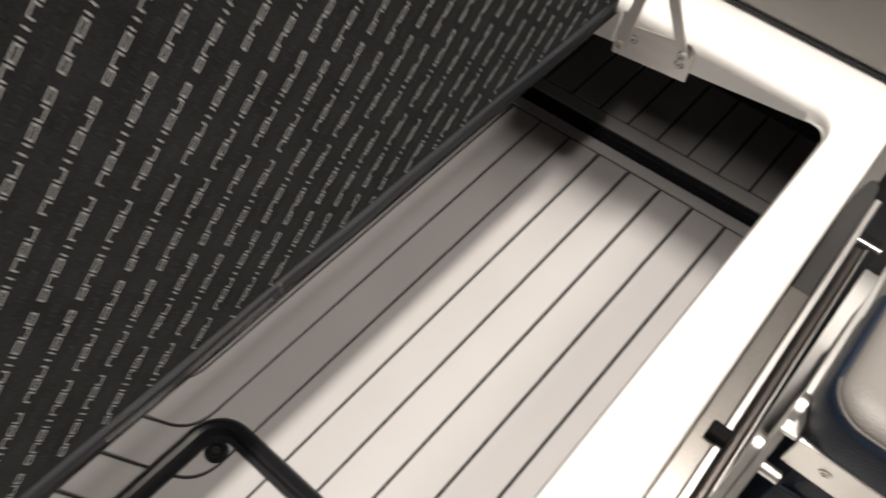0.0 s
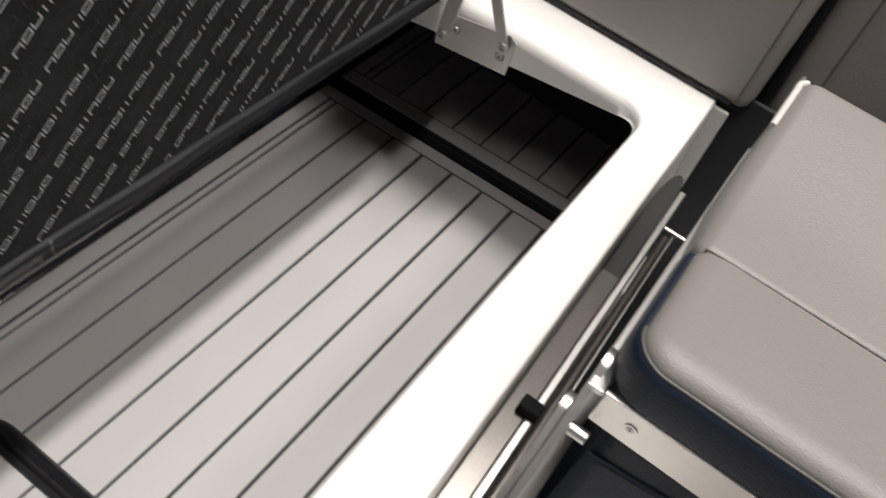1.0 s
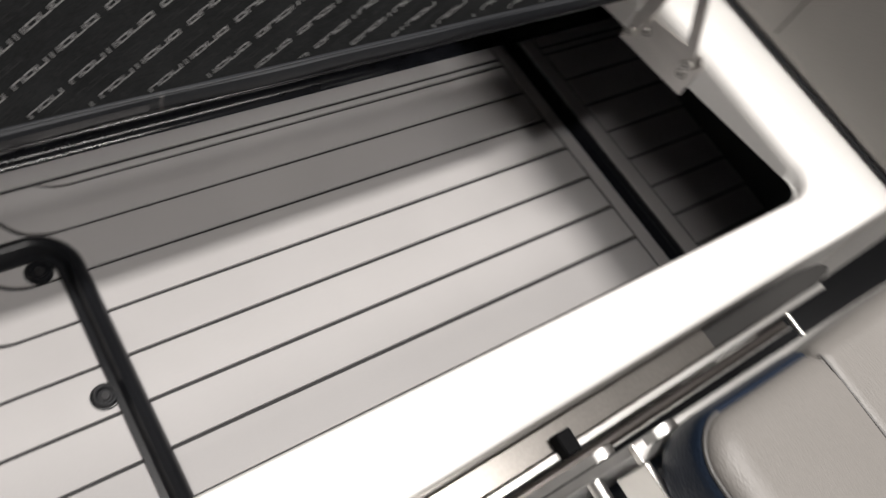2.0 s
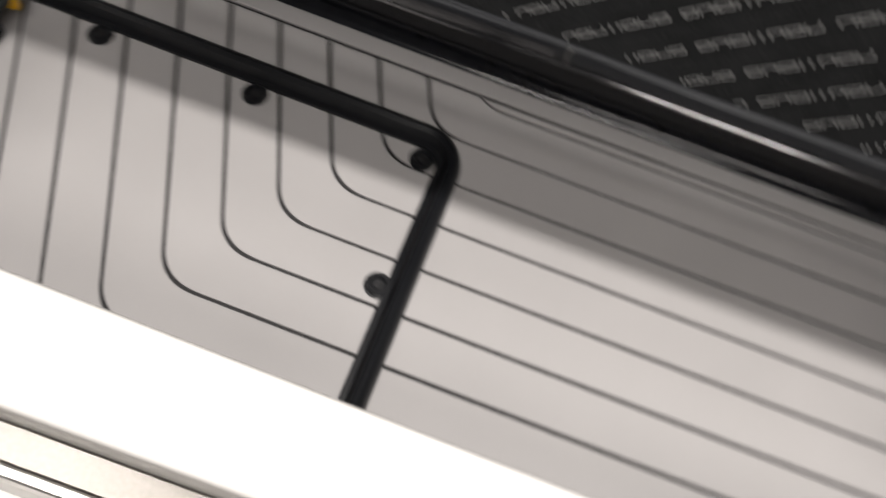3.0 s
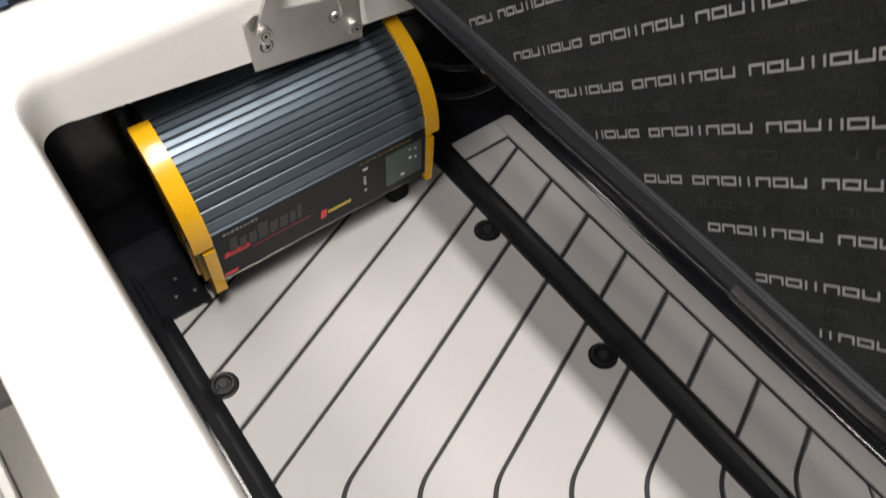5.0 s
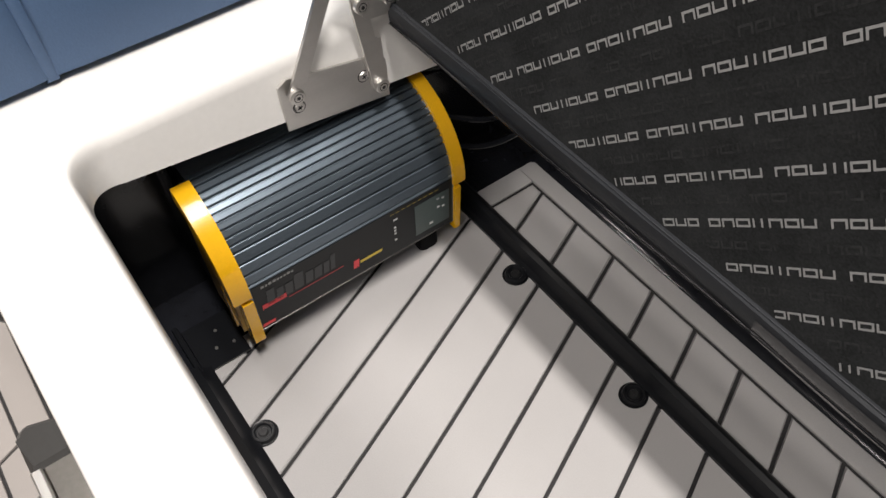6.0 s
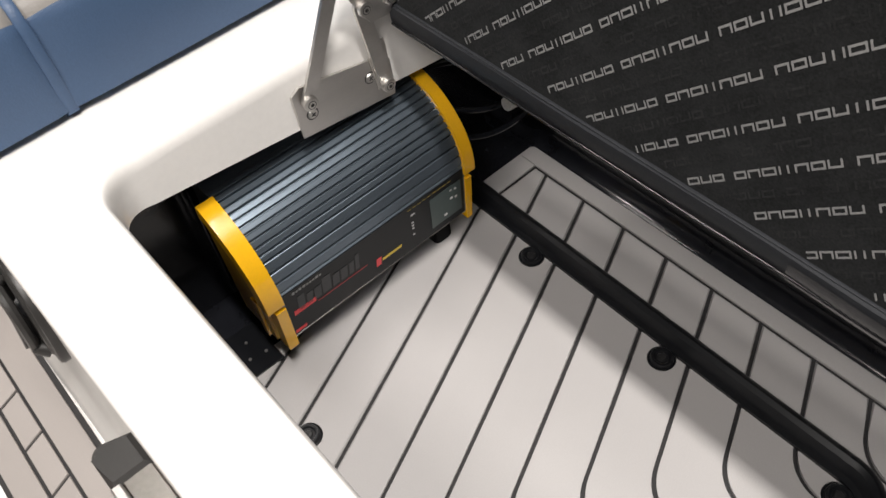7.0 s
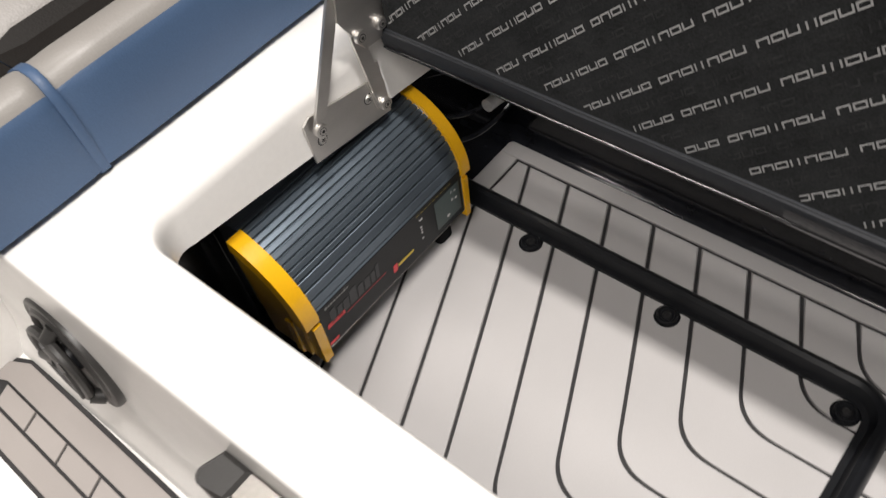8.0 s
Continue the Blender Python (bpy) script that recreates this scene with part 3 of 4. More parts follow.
# ==== raised lid with printed backing ====
def lid():
    o = thing("seat_hatch", "raised seat hatch with black printed fabric backing", "hatch")
    lx0, lx1, ly = -0.498, 0.600, -0.155
    part("backing", box(lx0, lx1, ly, ly + 0.014, 0.300, 0.80, 0.002, 1), FABRIC, o, "black backing fabric")
    # rolled vinyl edge along the bottom
    sec = [(ly + 0.012, 0.307), (ly - 0.0015, 0.307), (ly - 0.0040, 0.3050), (ly - 0.0046, 0.301), (ly - 0.0047, 0.296), (ly - 0.0042, 0.290), (ly - 0.0020, 0.283), (ly + 0.006, 0.2775), (ly + 0.016, 0.276), (ly + 0.05, 0.279), (ly + 0.06, 0.30)]
    bm = bmesh.new()
    n = 60
    rings = []
    for i in range(n + 1):
        x = lx0 - 0.004 + (lx1 - lx0 + 0.008) * i / n
        wob = 0.0012 * noise.noise((x * 9, 0, 0))
        rings.append([bm.verts.new((x, y + wob, z + 0.6 * wob)) for y, z in sec])
    for a, b in zip(rings, rings[1:]):
        for k in range(len(sec)):
            bm.faces.new((a[k], a[(k + 1) % len(sec)], b[(k + 1) % len(sec)], b[k]))
    bm.faces.new(rings[0])
    bm.faces.new(rings[-1][::-1])
    roll = part("edge_roll", bm, VINYL_BLACK, o, "black vinyl edge roll")

    def over_roll(xa, xb, first, last, lift, steps=3):
        bm = bmesh.new()
        rows = []
        for i in range(steps + 1):
            x = xa + (xb - xa) * i / steps
            wob = 0.0012 * noise.noise((x * 9, 0, 0))
            rows.append([bm.verts.new((x + 0.0006 * math.sin(k * 2.1), y + wob - lift, z + 0.6 * wob - (lift if y > ly else 0))) for k, (y, z) in enumerate(sec[first:last])])
        for a, b in zip(rows, rows[1:]):
            for k in range(len(a) - 1):
                bm.faces.new((a[k], a[k + 1], b[k + 1], b[k]))
        return bm

    # first bead is added to catch the thin glint of the roll's lower edge
    part("piping", cable([(lx0 - 0.003 + (lx1 - lx0 + 0.006) * i / 24, ly - 0.0049 + 0.0008 * noise.noise((i * 0.41, 0, 0)), 0.2885 + 0.0006 * noise.noise((i * 0.41, 0, 0))) for i in range(25)], 0.0011, steps=2), GLOSS_BLACK, roll)
    part("piping", cable([(lx0 - 0.003 + (lx1 - lx0 + 0.006) * i / 24, ly - 0.0022 + 0.0010 * noise.noise((i * 0.41, 3, 0)), 0.3066 + 0.0005 * noise.noise((i * 0.41, 5, 0))) for i in range(25)], 0.0008, steps=2), VINYL_BLACK, roll)
    part("film", over_roll(-0.118, 0.058, 3, 7, 0.0004, 40), FILM, roll, "strip of shiny film left on the edge roll")
    part("joint", over_roll(0.0665, 0.0690, 1, 10, 0.0007), VINYL_DARK, roll, "sewn joint of the edge roll")
    # unseen cushion, drawn past the lid at +x to block stray lamp light
    part("cushion", box(lx0 - 0.004, lx1 + 0.020, ly + 0.0145, ly + 0.148, 0.2975, 0.806, 0.018, 4), VINYL_GREY, o, "grey seat cushion")
    # printed rows: plain bars slanting across the fabric, and a faint second set between them
    c, s = math.cos(radians(42.2)), math.sin(radians(42.2))
    glyphs = (0.0094, 0.0094, 0.0094, 0.0066, 0.0024, 0.0104, 0.0094, 0.0094)
    bars = ((1.0,), (0.0, 1.0), (0.0,), (), (), (0.0, 1.0), (0.0,), (0.0, 1.0))
    t, hgt, shear = 0.0014, 0.0054, 0.28

    def rows_of_bars(shift_u, shift_v, depth):
        bm = bmesh.new()

        def rect(u0, u1, v0, v1, mid):
            q = [((u + shear * (v - mid)) * c - v * s, (u + shear * (v - mid)) * s + v * c) for u, v in ((u0, v0), (u1, v0), (u1, v1), (u0, v1))]
            if all(lx0 + 0.004 < x < lx1 - 0.004 and 0.308 < z < 0.795 for x, z in q):
                bm.faces.new([bm.verts.new((x, ly - depth, z)) for x, z in q])

        for r in range(-17, 30):
            v = 0.4500 - 0.0289 * r + shift_v
            u0 = -0.026 + 0.0225 * math.floor((r + 1) / 2) + shift_u
            for k in range(-9, 13):
                u = u0 + 0.0838 * k
                flip = k % 2
                for wd, levels in zip(glyphs[::-1] if flip else glyphs, bars[::-1] if flip else bars):
                    va, vb = v - hgt / 2, v + hgt / 2
                    if wd < 0.0075:
                        rect(u + wd / 2 - t / 2, u + wd / 2 + t / 2, va, vb, v)
                    else:
                        # two uprights joined at the top, the bottom or both
                        rect(u, u + t, va, vb, v)
                        rect(u + wd - t, u + wd, va, vb, v)
                        for level in levels:
                            low = va + (1 - level if flip else level) * (hgt - t)
                            rect(u + t, u + wd - t, low, low + t, v)
                    u += wd + 0.0013
        return bm

    part("print", rows_of_bars(0.031, 0.0145, 0.0004), GHOST, o, "faint dark grey printed bars")
    part("print", rows_of_bars(0.0, 0.0, 0.0007), PRINT, o, "rows of pale grey printed bars")
    return o


lid()


# ==== blue and grey bench cushions beyond the charger ====
def puffed(x0, x1, y0, y1, z0, z1, r, seg=4, puff=0.004):
    bm = box(x0, x1, y0, y1, z0, z1, r, seg)
    bmesh.ops.subdivide_edges(bm, edges=[e for e in bm.edges if e.calc_length() > 0.08], cuts=5, use_grid_fill=True)
    c = Vector(((x0 + x1) / 2, (y0 + y1) / 2, (z0 + z1) / 2))
    for v in bm.verts:
        f = 1.0
        for a, lo, hi in ((v.co.x, x0, x1), (v.co.y, y0, y1), (v.co.z, z0, z1)):
            q = abs(2 * (a - lo) / (hi - lo) - 1)
            if q < 0.97:
                f *= 1 - q * q
        v.co += (v.co - c).normalized() * puff * f + Vector((0, 0, 0.0015 * noise.noise(v.co * 14)))
    return bm


def bench_cushion(y0, y1, label):
    o = thing("bench_cushion", label, "cushion", "bench cushions")
    sec = [(-1.02, 0.299), (-0.600, 0.299), (-0.588, 0.303), (-0.5905, 0.335), (-0.594, 0.372), (-0.600, 0.382)]
    top = [(-0.600, 0.382), (-0.604, 0.390), (-0.612, 0.3955), (-0.626, 0.396), (-0.640, 0.390)]
    # near-black brown band along the dip behind the bolster
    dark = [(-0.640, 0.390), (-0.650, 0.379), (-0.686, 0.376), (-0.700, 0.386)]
    rear = [(-0.700, 0.386), (-0.708, 0.396), (-0.73, 0.404), (-0.86, 0.41), (-1.02, 0.405)]
    bm = bmesh.new()
    n = 24
    for prof, mat, name in ((sec, VINYL_BLUE, "side_panel"), (top, VINYL_PALE, "bolster"), (dark, DARK_BROWN, "dark_band"), (rear, VINYL_MID, "top_panel")):
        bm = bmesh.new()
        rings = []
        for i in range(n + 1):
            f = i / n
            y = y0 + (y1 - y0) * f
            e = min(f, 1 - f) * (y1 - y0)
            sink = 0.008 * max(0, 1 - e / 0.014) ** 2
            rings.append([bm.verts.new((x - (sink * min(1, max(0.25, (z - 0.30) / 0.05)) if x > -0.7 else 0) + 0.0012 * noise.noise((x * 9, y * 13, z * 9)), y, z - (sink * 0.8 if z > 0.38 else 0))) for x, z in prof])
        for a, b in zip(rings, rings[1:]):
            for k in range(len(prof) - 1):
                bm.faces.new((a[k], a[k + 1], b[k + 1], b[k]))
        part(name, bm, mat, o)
    part("core", box(-1.02, -0.606, y0, y1, 0.301, 0.372), VINYL_BLUE, o)
    part("base_trim", box(-0.70, -0.5985, y0, y1, 0.2955, 0.3005, 0.001, 1), RUBBER, o, "black base trim")
    return o


bench_cushion(-0.4105, 0.22, "slate blue and pale grey vinyl bench cushion on the seat base")
bench_cushion(-0.53, -0.4115, "slate blue vinyl cushion with grey top beside the seam")
wl = thing("seam_strap", "slate blue vinyl welt over the joint of two bench cushions", "welt")
line = [(-0.655, 0.383), (-0.643, 0.390), (-0.626, 0.3965), (-0.613, 0.396), (-0.604, 0.3905), (-0.5995, 0.382), (-0.5935, 0.371), (-0.5895, 0.336), (-0.587, 0.302)]
bm = bmesh.new()
rings = []
for x, z in line:
    wide = 0.0046 + 0.0012 * noise.noise((x * 20, z * 20, 0))
    rings.append([bm.verts.new((x + dx, -0.411 + dy * wide, z + dx * 0.8)) for dy, dx in ((-1.2, -0.008), (-1.0, -0.0032), (-0.5, -0.0020), (0.5, -0.0020), (1.0, -0.0032), (1.2, -0.008))])
for a, b in zip(rings, rings[1:]):
    for k in range(5):
        bm.faces.new((a[k], a[k + 1], b[k + 1], b[k]))
part("welt", bm, VINYL_BLUE, wl)
bs = thing("backrest", "dark charcoal vinyl backrest behind the bench cushion", "backrest")
part("panel", puffed(-1.12, -0.99, -0.80, 0.24, 0.36, 0.78, 0.03), VINYL_DARK, bs)


# ==== grey backrests beyond the other end ====
def backrest(name, b, mat, label, lean, seams):
    o = thing(name, label, "backrest", "backrests")
    bm = puffed(*b, 0.020, 4, 0.006)
    for v in bm.verts:
        v.co.x += lean * (v.co.z - b[4])
    part("panel", bm, mat, o)
    part("welt", cable([(b[0] + 0.004, b[2] + 0.02, b[4] + 0.004), (b[0] + 0.003, (b[2] + b[3]) / 2, b[4] + 0.004), (b[0] + 0.004, b[3] - 0.02, b[4] + 0.004)], 0.0022), VINYL_BLACK, o, "black base welt")
    for y in seams:
        part("stitching", cable([(b[0] - 0.0045 + lean * dz, y, b[4] + dz) for dz in (0.022, 0.12, 0.24, 0.36, 0.46)], 0.0012), VINYL_DARK, o)
    return o


backrest("backrest", (0.701, 0.80, -0.522, 0.30, 0.296, 0.78), VINYL_MID, "grey vinyl backrest cushion standing on the seat base", 0.12, (-0.507, -0.271))
backrest("backrest", (0.745, 0.84, -1.25, -0.540, 0.22, 0.80), VINYL_SHADE, "taupe grey vinyl backrest beside the folding seat", 0.12, (-0.575,))
# dark sheet added so the gap between the backrests reads as shade
tagged(link("gap_backing", box(0.90, 0.93, -1.3, 0.5, -0.05, 0.95, 0.004, 1), CARPET), "charcoal sheet added behind the backrests to darken their gap", "panel", kind="structure")
tagged(link("side_panel", box(0.736, 0.742, -1.25, -0.475, -0.01, 0.30, 0.002, 1), CARPET), "charcoal carpeted side panel below the backrests", "panel", kind="structure")


# ==== folding seat beside the locker ====
def folding_seat():
    o = thing("folding_seat", "grey vinyl folding seat with navy sides and aluminium frame", "seat")
    y0, y1 = -0.556, -1.02
    # grey pad over a rolled navy side band
    def layers(levels, slope=0.0):
        bm = bmesh.new()
        loops = []
        for off, z in levels:
            pts = rounded(0.1865 + off, 0.320 - min(off, 0.004), y1 + off, y0 + 0.004 - off, [0.034 - off, 0.004, 0.004, 0.034 - off], 10)
            loops.append([bm.verts.new((x, y, z - (slope * max(0, x - 0.205) if z > 0.41 else 0))) for x, y in pts])
        n = len(loops[0])
        for p, q in zip(loops, loops[1:]):
            for i in range(n):
                bm.faces.new((p[i], p[(i + 1) % n], q[(i + 1) % n], q[i]))
        bm.faces.new(loops[0][::-1])
        bm.faces.new(loops[-1])
        return bm

    part("side_band", layers([(0.006, 0.396), (0.002, 0.398), (0.0, 0.404), (-0.001, 0.418), (0.0, 0.430), (0.002, 0.4355), (0.005, 0.4375)], 0.10), VINYL_NAVY, o, "navy vinyl side band")
    part("front_pad", layers([(0.0055, 0.424), (0.0055, 0.437), (0.0075, 0.4415), (0.012, 0.4450), (0.019, 0.4472), (0.028, 0.4480)], 0.10), VINYL_GREY, o)
    edge = rounded(0.1865 + 0.0050, 0.319, y1, y0 + 0.004 - 0.0050, [0.029, 0.004, 0.004, 0.029], 6)
    part("stitching", cable([(x, y, 0.4378 - 0.10 * max(0, x - 0.205)) for x, y in edge[21:28]] + [(0.1915, y0 - 0.05 - 0.02 * k, 0.4378) for k in range(5)] + [(0.1915, -0.75, 0.4378), (0.1915, -0.85, 0.4378), (0.1915, y1 + 0.03, 0.4378)], 0.0013, steps=4), VINYL_DARK, o, "dark stitched edge seam")
    # rear cushion
    bm = puffed(0.316, 0.562, y1, y0 + 0.002, 0.375, 0.432, 0.014, 4, 0.008)
    for v in bm.verts:
        v.co.z += 0.20 * max(0, v.co.x - 0.40) ** 1.1
    part("rear_cushion", bm, VINYL_GREY, o)
    part("seam", cable([(0.3185, y0 - 0.006, 0.4315), (0.3185, y0 - 0.03, 0.4350), (0.3185, -0.80, 0.4362), (0.3185, y1 + 0.01, 0.4350)], 0.0009), VINYL_DARK, o, "dark stitched seam")
    part("piping", cable([(x, y0 + 0.0035, 0.424 + 0.2 * (x - 0.40) ** 1.1) for x in (0.492, 0.510, 0.528, 0.544, 0.553)] + [(0.559, y0 - 0.0015, 0.450)], 0.0030, steps=5), WHITE_WELT, o, "white piped edge")
    part("bracket", box(0.572, 0.596, y0 + 0.001, y0 + 0.006, 0.405, 0.436, 0.004, 3), ALU, o, "aluminium hinge bracket")
    part("pivot", rod((0.565, y0 - 0.012, 0.44), (0.590, y0 - 0.012, 0.425), 0.008, seg=16), ALU, o)
    # frame
    bar = part("frame_bar", box(0.186, 0.191, y1, y0 - 0.004, 0.362, 0.398, 0.0015, 2), ALU, o, "satin aluminium frame bar")
    screw_head((0.186, -0.587, 0.381), (-1, 0, 0), 0.0048, bar, 0.0012)
    screw_head((0.186, -0.80, 0.381), (-1, 0, 0), 0.0048, bar, 0.0012)
    part("side_bar", box(0.191, 0.52, y0 - 0.004, y0 + 0.009, 0.384, 0.390, 0.0015, 2), ALU, o)
    arm_bar_y((0.215, 0.385), (0.095, 0.262), 0.014, y0 + 0.0035, 0.006, o)
    arm_bar_y((0.190, 0.352), (0.080, 0.245), 0.0125, y0 + 0.0105, 0.006, o)
    part("pivot", rod((0.180, y0 - 0.012, 0.350), (0.180, y0 + 0.002, 0.350), 0.0055, seg=18), ALU, o, "steel pivot pin")
    part("pivot", rod((0.100, y0 + 0.012, 0.250), (0.100, y0 + 0.024, 0.250), 0.006, seg=18), BOLT, o)
    # black block added in the gap, in place of the shade down there
    part("gap_filler", prism([(0.02, -0.5515), (0.64, -0.5515), (0.64, -0.5375 + taper(0.64)), (0.02, -0.5365)], -0.002, 0.150), COVER, o, "black filler added to darken the gap beside the rim")
    # lower navy panel and skirt
    part("lower_panel", puffed(0.205, 0.60, y1, y0 - 0.016, 0.06, 0.356, 0.02, 4, 0.004), VINYL_NAVY, o, "navy vinyl lower panel")
    part("lower_piping", cable([(0.204, -0.578, 0.30), (0.203, -0.70, 0.318), (0.203, -0.90, 0.318)], 0.003), VINYL_NAVY, o)
    part("base", box(0.23, 0.58, y1 + 0.02, y0 - 0.04, -0.002, 0.08, 0.004, 2), ALU, o)
    return o


def arm_bar_y(a, b, w, y, t, parent):
    a, b = Vector(a), Vector(b)
    d = (b - a).normalized()
    nrm = Vector((-d.y, d.x))
    pts = [b + nrm * w * math.cos(math.pi * i / 8) + d * w * math.sin(math.pi * i / 8) for i in range(9)]
    pts += [a + nrm * w * math.cos(math.pi + math.pi * i / 8) + d * w * math.sin(math.pi + math.pi * i / 8) for i in range(9)]
    return part("arm", extrude([(p.x, p.y) for p in pts], along_y, y, y + t), ALU, parent, "aluminium folding arm")


folding_seat()


# ==== grey slide bar along the outside of the rim ====
def slide_bar():
    o = thing("slide_bar", "grey aluminium slide bar with black ends beside the rim", "rail")

    def strip(x0, x1, a, b, z0, z1, bevel=0.0012):
        return prism([(x0, a + taper(x0)), (x1, a + taper(x1)), (x1, b + taper(x1)), (x0, b + taper(x0))], z0, z1, bevel=bevel)

    part("bar", strip(-0.316, 0.425, -0.5275, -0.5062, 0.20, 0.2495), GREYBAR, o, "satin steel bar")
    part("edge_trim", strip(-0.316, 0.588, -0.5350, -0.5278, 0.14, 0.2510), ALU, o, "bright aluminium edge trim")
    part("inner_rail", strip(0.10, 0.520, -0.5465, -0.5375, 0.19, 0.2465, 0.003), DARK_SATIN, o, "dark satin inner rail")
    part("edge_trim", strip(0.10, 0.520, -0.5488, -0.5469, 0.19, 0.2480, 0.0006), ALU, o, "bright outer edge of the inner rail")
    cap = [(-0.314, -0.5062 + taper(-0.31)), (-0.343, -0.5062 + taper(-0.34))] + [(-0.340 + 0.009 * math.cos(radians(g)), -0.5255 + taper(-0.34) + 0.009 * math.sin(radians(g))) for g in range(180, 271, 15)] + [(-0.314, -0.5345 + taper(-0.31))]
    part("end_cap", prism(cap, 0.165, 0.2525, bevel=0.0035), SPEAKER_GREY, o, "dark grey rounded end cap")
    wrap = [(-0.3165, -0.5350 + taper(-0.31)), (-0.340, -0.5350 + taper(-0.34))] + [(-0.341 + 0.011 * math.cos(radians(g)), -0.5265 + taper(-0.34) + 0.011 * math.sin(radians(g))) for g in range(255, 150, -15)] + [(-0.3525, -0.512), (-0.3165, -0.512)]
    part("edge_trim", prism(wrap[::-1], 0.10, 0.163, bevel=0.002), ALU, o, "rounded bright end of the trim")
    leaf = [(0.4255, -0.5275 + taper(0.4255))] + [(0.560 + 0.062 * math.cos(radians(g)), -0.517 + taper(0.56) + 0.0105 * math.sin(radians(g))) for g in range(-90, 91, 15)] + [(0.4255, -0.5065 + taper(0.4255))]
    part("end_cap", prism(leaf, 0.15, 0.2440, bevel=0.002), SPEAKER_GREY, o, "charcoal plastic cover")
    part("clip", box(0.228, 0.243, -0.531, -0.5115, 0.245, 0.262, 0.0015, 1), COVER, o, "small black plastic clip")
    part("bolt", rod((0.53, -0.548, 0.243), (0.53, -0.521, 0.243), 0.0028, seg=12), BOLT, o, "thin steel bolt")
    return o


slide_bar()


# ==== round speaker on the skirt ====


def speaker():
    o = thing("speaker", "round dark grey speaker with raised spoked grille in the seat base", "speaker")
    n = 40
    at = Matrix.Translation((-0.609, -0.5262, 0.142)) @ Euler((radians(90 - 6), 0, 0)).to_matrix().to_4x4()

    def turned(bm):
        bmesh.ops.transform(bm, matrix=at, verts=bm.verts)
        return bm

    def ring(prof, name, mat, label="", closed=False):
        bm = bmesh.new()
        rings = [[bm.verts.new((r * math.cos(2 * math.pi * i / n), r * math.sin(2 * math.pi * i / n), h)) for i in range(n)] for r, h in prof]
        for a, b in zip(rings, rings[1:] + rings[:1] if closed else rings[1:]):
            for i in range(n):
                bm.faces.new((a[i], a[(i + 1) % n], b[(i + 1) % n], b[i]))
        if not closed:
            bm.faces.new(rings[-1])
        return part(name, turned(bm), mat, o, label)

    ring([(0.067, -0.014), (0.067, 0.002), (0.0655, 0.0045), (0.063, 0.0052), (0.060, 0.0038), (0.057, 0.0044), (0.055, 0.0070), (0.051, 0.0080), (0.048, 0.003)], "bezel", SPEAKER_GREY, "dark grey speaker bezel")
    ring([(0.048, 0.0032), (0.034, -0.006), (0.018, -0.009)], "cone", LINER)
    # the grille stands off the bezel on three spokes, open between them
    tube = [(0.040 + 0.0048 * math.cos(radians(g)), 0.0155 + 0.0048 * math.sin(radians(g))) for g in range(0, 360, 45)]
    ring(tube, "grille_ring", SPEAKER_GREY, "raised dark grey grille ring", closed=True)
    for k in range(3):
        a = radians(80 + 120 * k)
        c, s = math.cos(a), math.sin(a)
        bm = rod((0.010 * c, 0.010 * s, 0.013), (0.040 * c, 0.040 * s, 0.0155), 0.0075, seg=10)
        rod((0.041 * c, 0.041 * s, 0.015), (0.051 * c, 0.051 * s, 0.005), 0.0075, seg=10, bm=bm)
        part("spoke", turned(bm), SPEAKER_GREY, o)
    part("centre", turned(rod((0, 0, -0.004), (0, 0, 0.019), 0.019, seg=24, r2=0.013)), RUBBER, o)
    return o


speaker()


# ==== cables and mounting plate by the charger ====
cb = thing("charger_cable", "black charger cables running into the locker corner", "cable")
part("lead", cable([(-0.53, -0.116, 0.15), (-0.525, -0.09, 0.13), (-0.512, -0.05, 0.112), (-0.505, 0.0, 0.105), (-0.51, 0.03, 0.10)], 0.0035), LINER, cb)
part("lead", cable([(-0.53, -0.116, 0.11), (-0.52, -0.08, 0.085), (-0.508, -0.04, 0.075), (-0.50, 0.005, 0.085), (-0.505, 0.035, 0.10)], 0.0035), LINER, cb)
part("lead", cable([(-0.55, -0.116, 0.18), (-0.55, -0.07, 0.165), (-0.535, -0.02, 0.15), (-0.53, 0.035, 0.15)], 0.0032), LINER, cb)
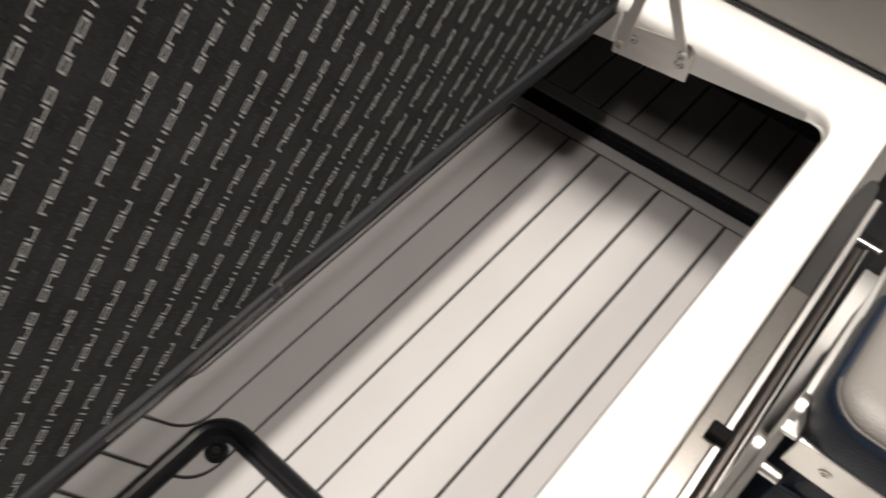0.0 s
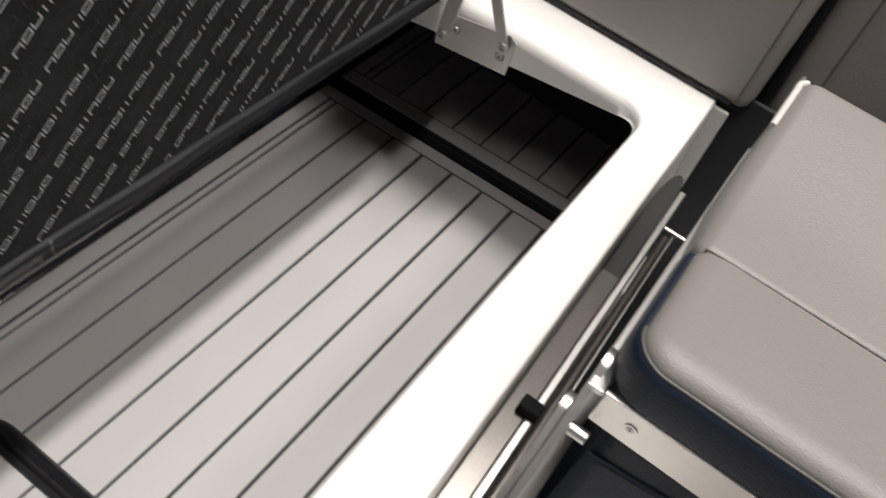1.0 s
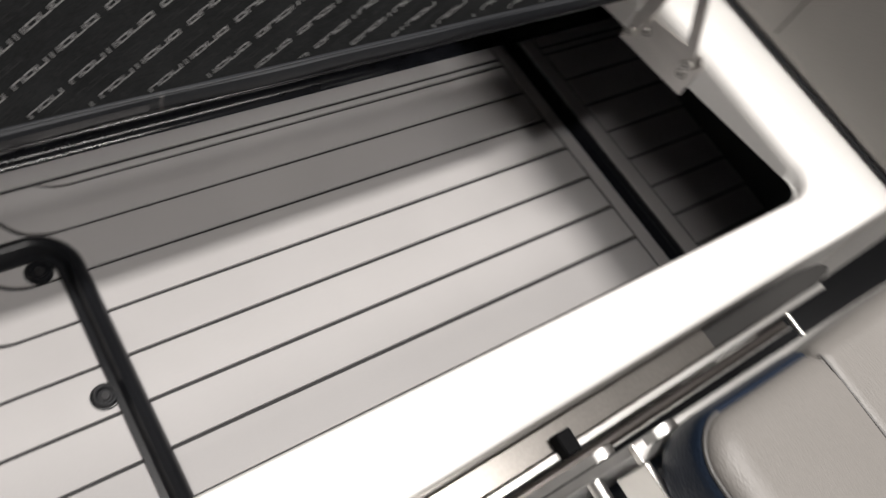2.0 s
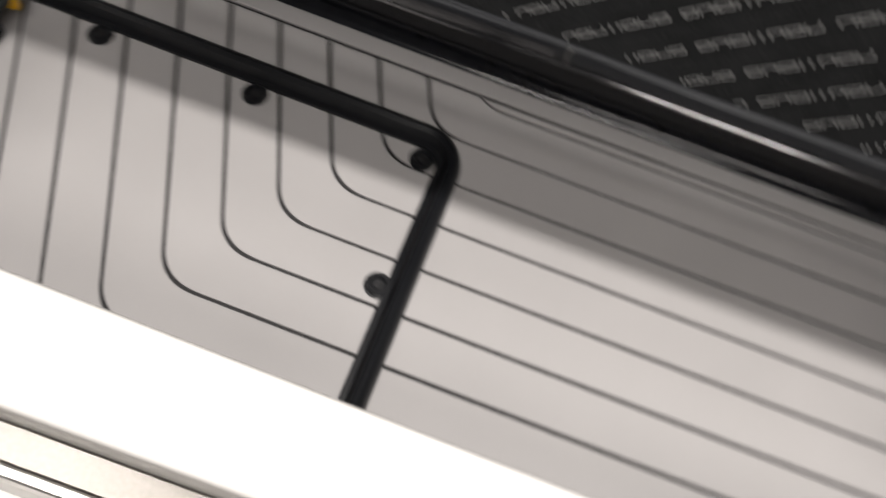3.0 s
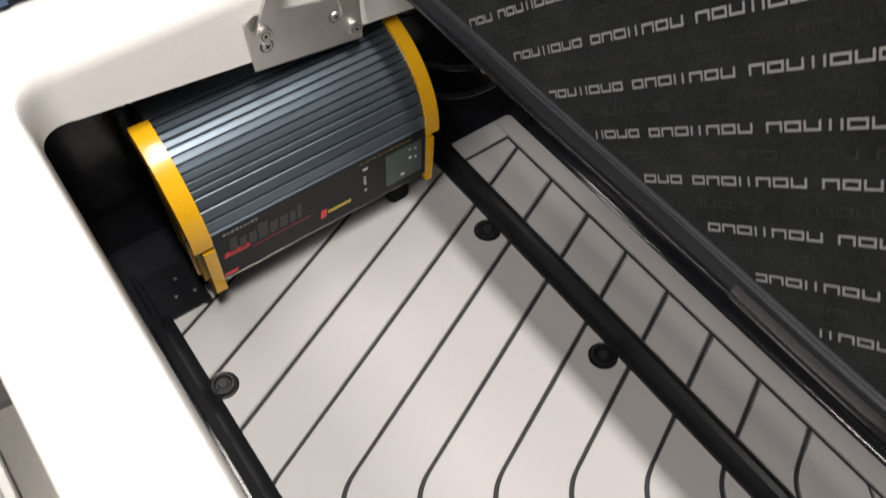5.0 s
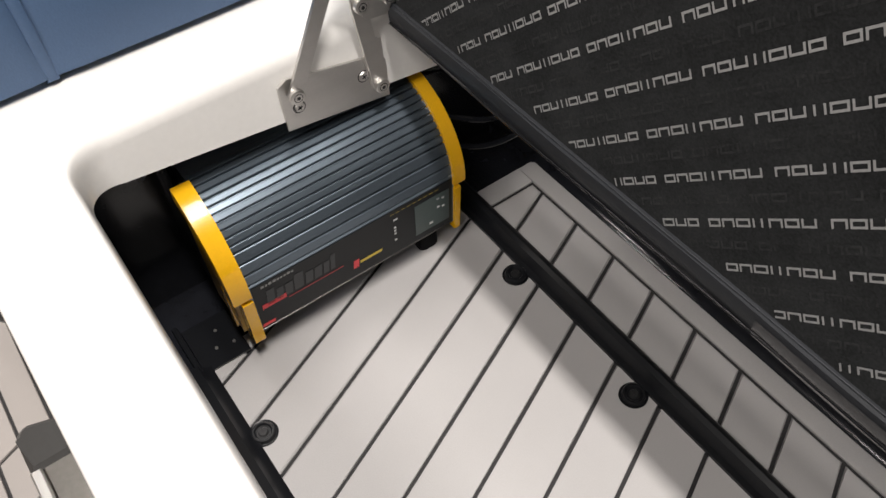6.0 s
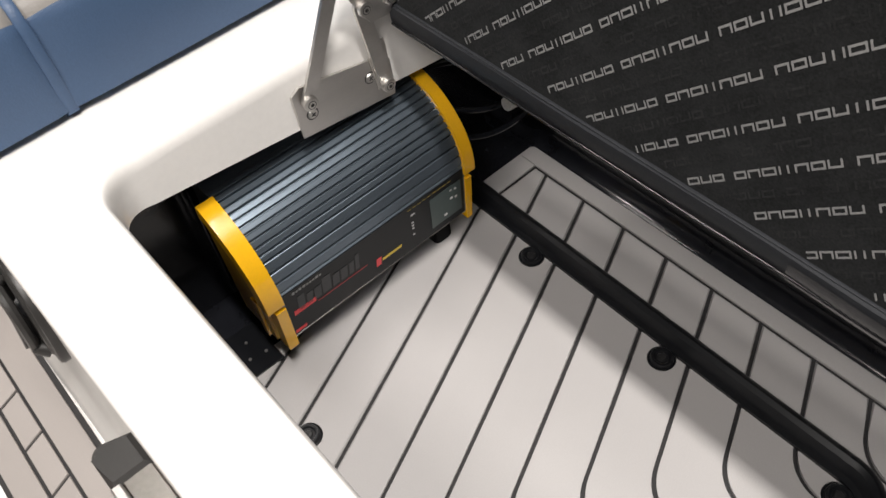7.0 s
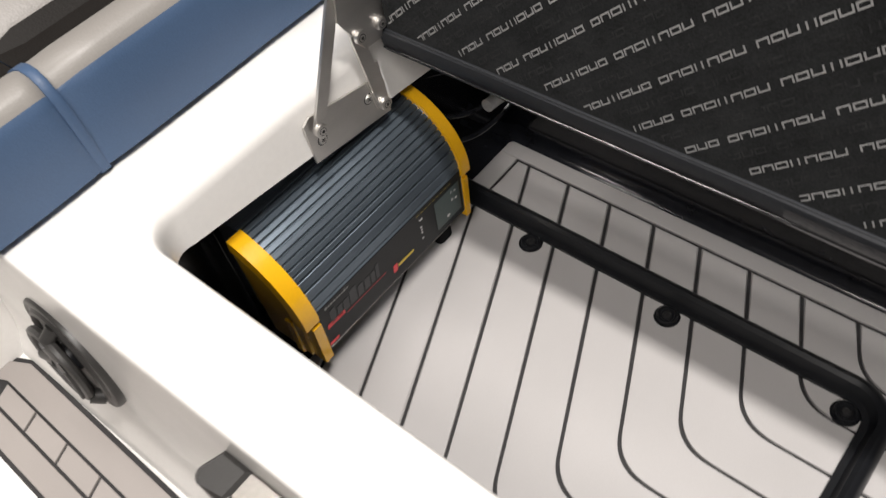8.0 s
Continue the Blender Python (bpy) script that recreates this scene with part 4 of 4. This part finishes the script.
part("connector", rod((-0.498, -0.034, 0.116), (-0.498, -0.002, 0.111), 0.0078, seg=14), CONNECTOR, cb, "pale clear cable connector")
mp = thing("floor_bracket", "black plastic bracket screwed to the locker floor beside the charger", "bracket")
part("plate", box(-0.545, -0.484, -0.418, -0.368, -0.002, 0.0046, 0.0012, 2), RUBBER, mp)
part("raised_edge", box(-0.548, -0.484, -0.4245, -0.4185, -0.006, 0.014, 0.0015, 2), RUBBER, mp)
for x, y in ((-0.506, -0.396), (-0.526, -0.388), (-0.503, -0.378)):
    part("screw", rod((x, y, 0.0046), (x, y, 0.0054), 0.0017, seg=12), BOLT, mp)


# ==== foam pads on the cockpit floor ====
def deck_pad():
    o = thing("deck_pad", "taupe foam deck pad with dark grooves on the cockpit floor", "mat")
    g = 0.0019
    part("backing", prism([(-0.30, -0.5545), (-0.7755, -0.5545), (-0.845, -0.588), (-0.84, -0.6465), (-0.30, -0.6465)], -0.002, 0.0015), GROOVE, o)
    part("border", prism([(-0.302, -0.5600), (-0.773, -0.5600), (-0.838, -0.593), (-0.838, -0.6185), (-0.777, -0.5885), (-0.302, -0.5885)], 0.0015, 0.0045, bevel=0.0006), FOAM_DECK, o)
    part("border", prism([(-0.302, -0.6165), (-0.82, -0.6165), (-0.838, -0.625), (-0.838, -0.6415), (-0.302, -0.6415)], 0.0015, 0.0045, bevel=0.0006), FOAM_DECK, o)
    for k in range(-1, 7):
        xa = -0.7115 + 0.0627 * k
        pts = [(xa + g, -0.5920), (xa + g + 0.009, -0.6130), (xa + 0.0627 - g + 0.009, -0.6130), (xa + 0.0627 - g, -0.5920)]
        part("tile", prism(pts[::-1], 0.0015, 0.0045, bevel=0.0006), FOAM_DECK, o)
    o2 = thing("deck_pad", "taupe grooved foam pad across the cockpit floor", "mat")
    part("backing", box(-0.95, 1.2, -1.772, -0.70, -0.002, 0.0015), GROOVE, o2)
    for k in range(20):
        y = -0.702 - 0.0535 * k
        part("strip", box(-0.948, 1.198, y - 0.0515, y, 0.0015, 0.0045, 0.0006, 1), FOAM_DECK, o2)


deck_pad()
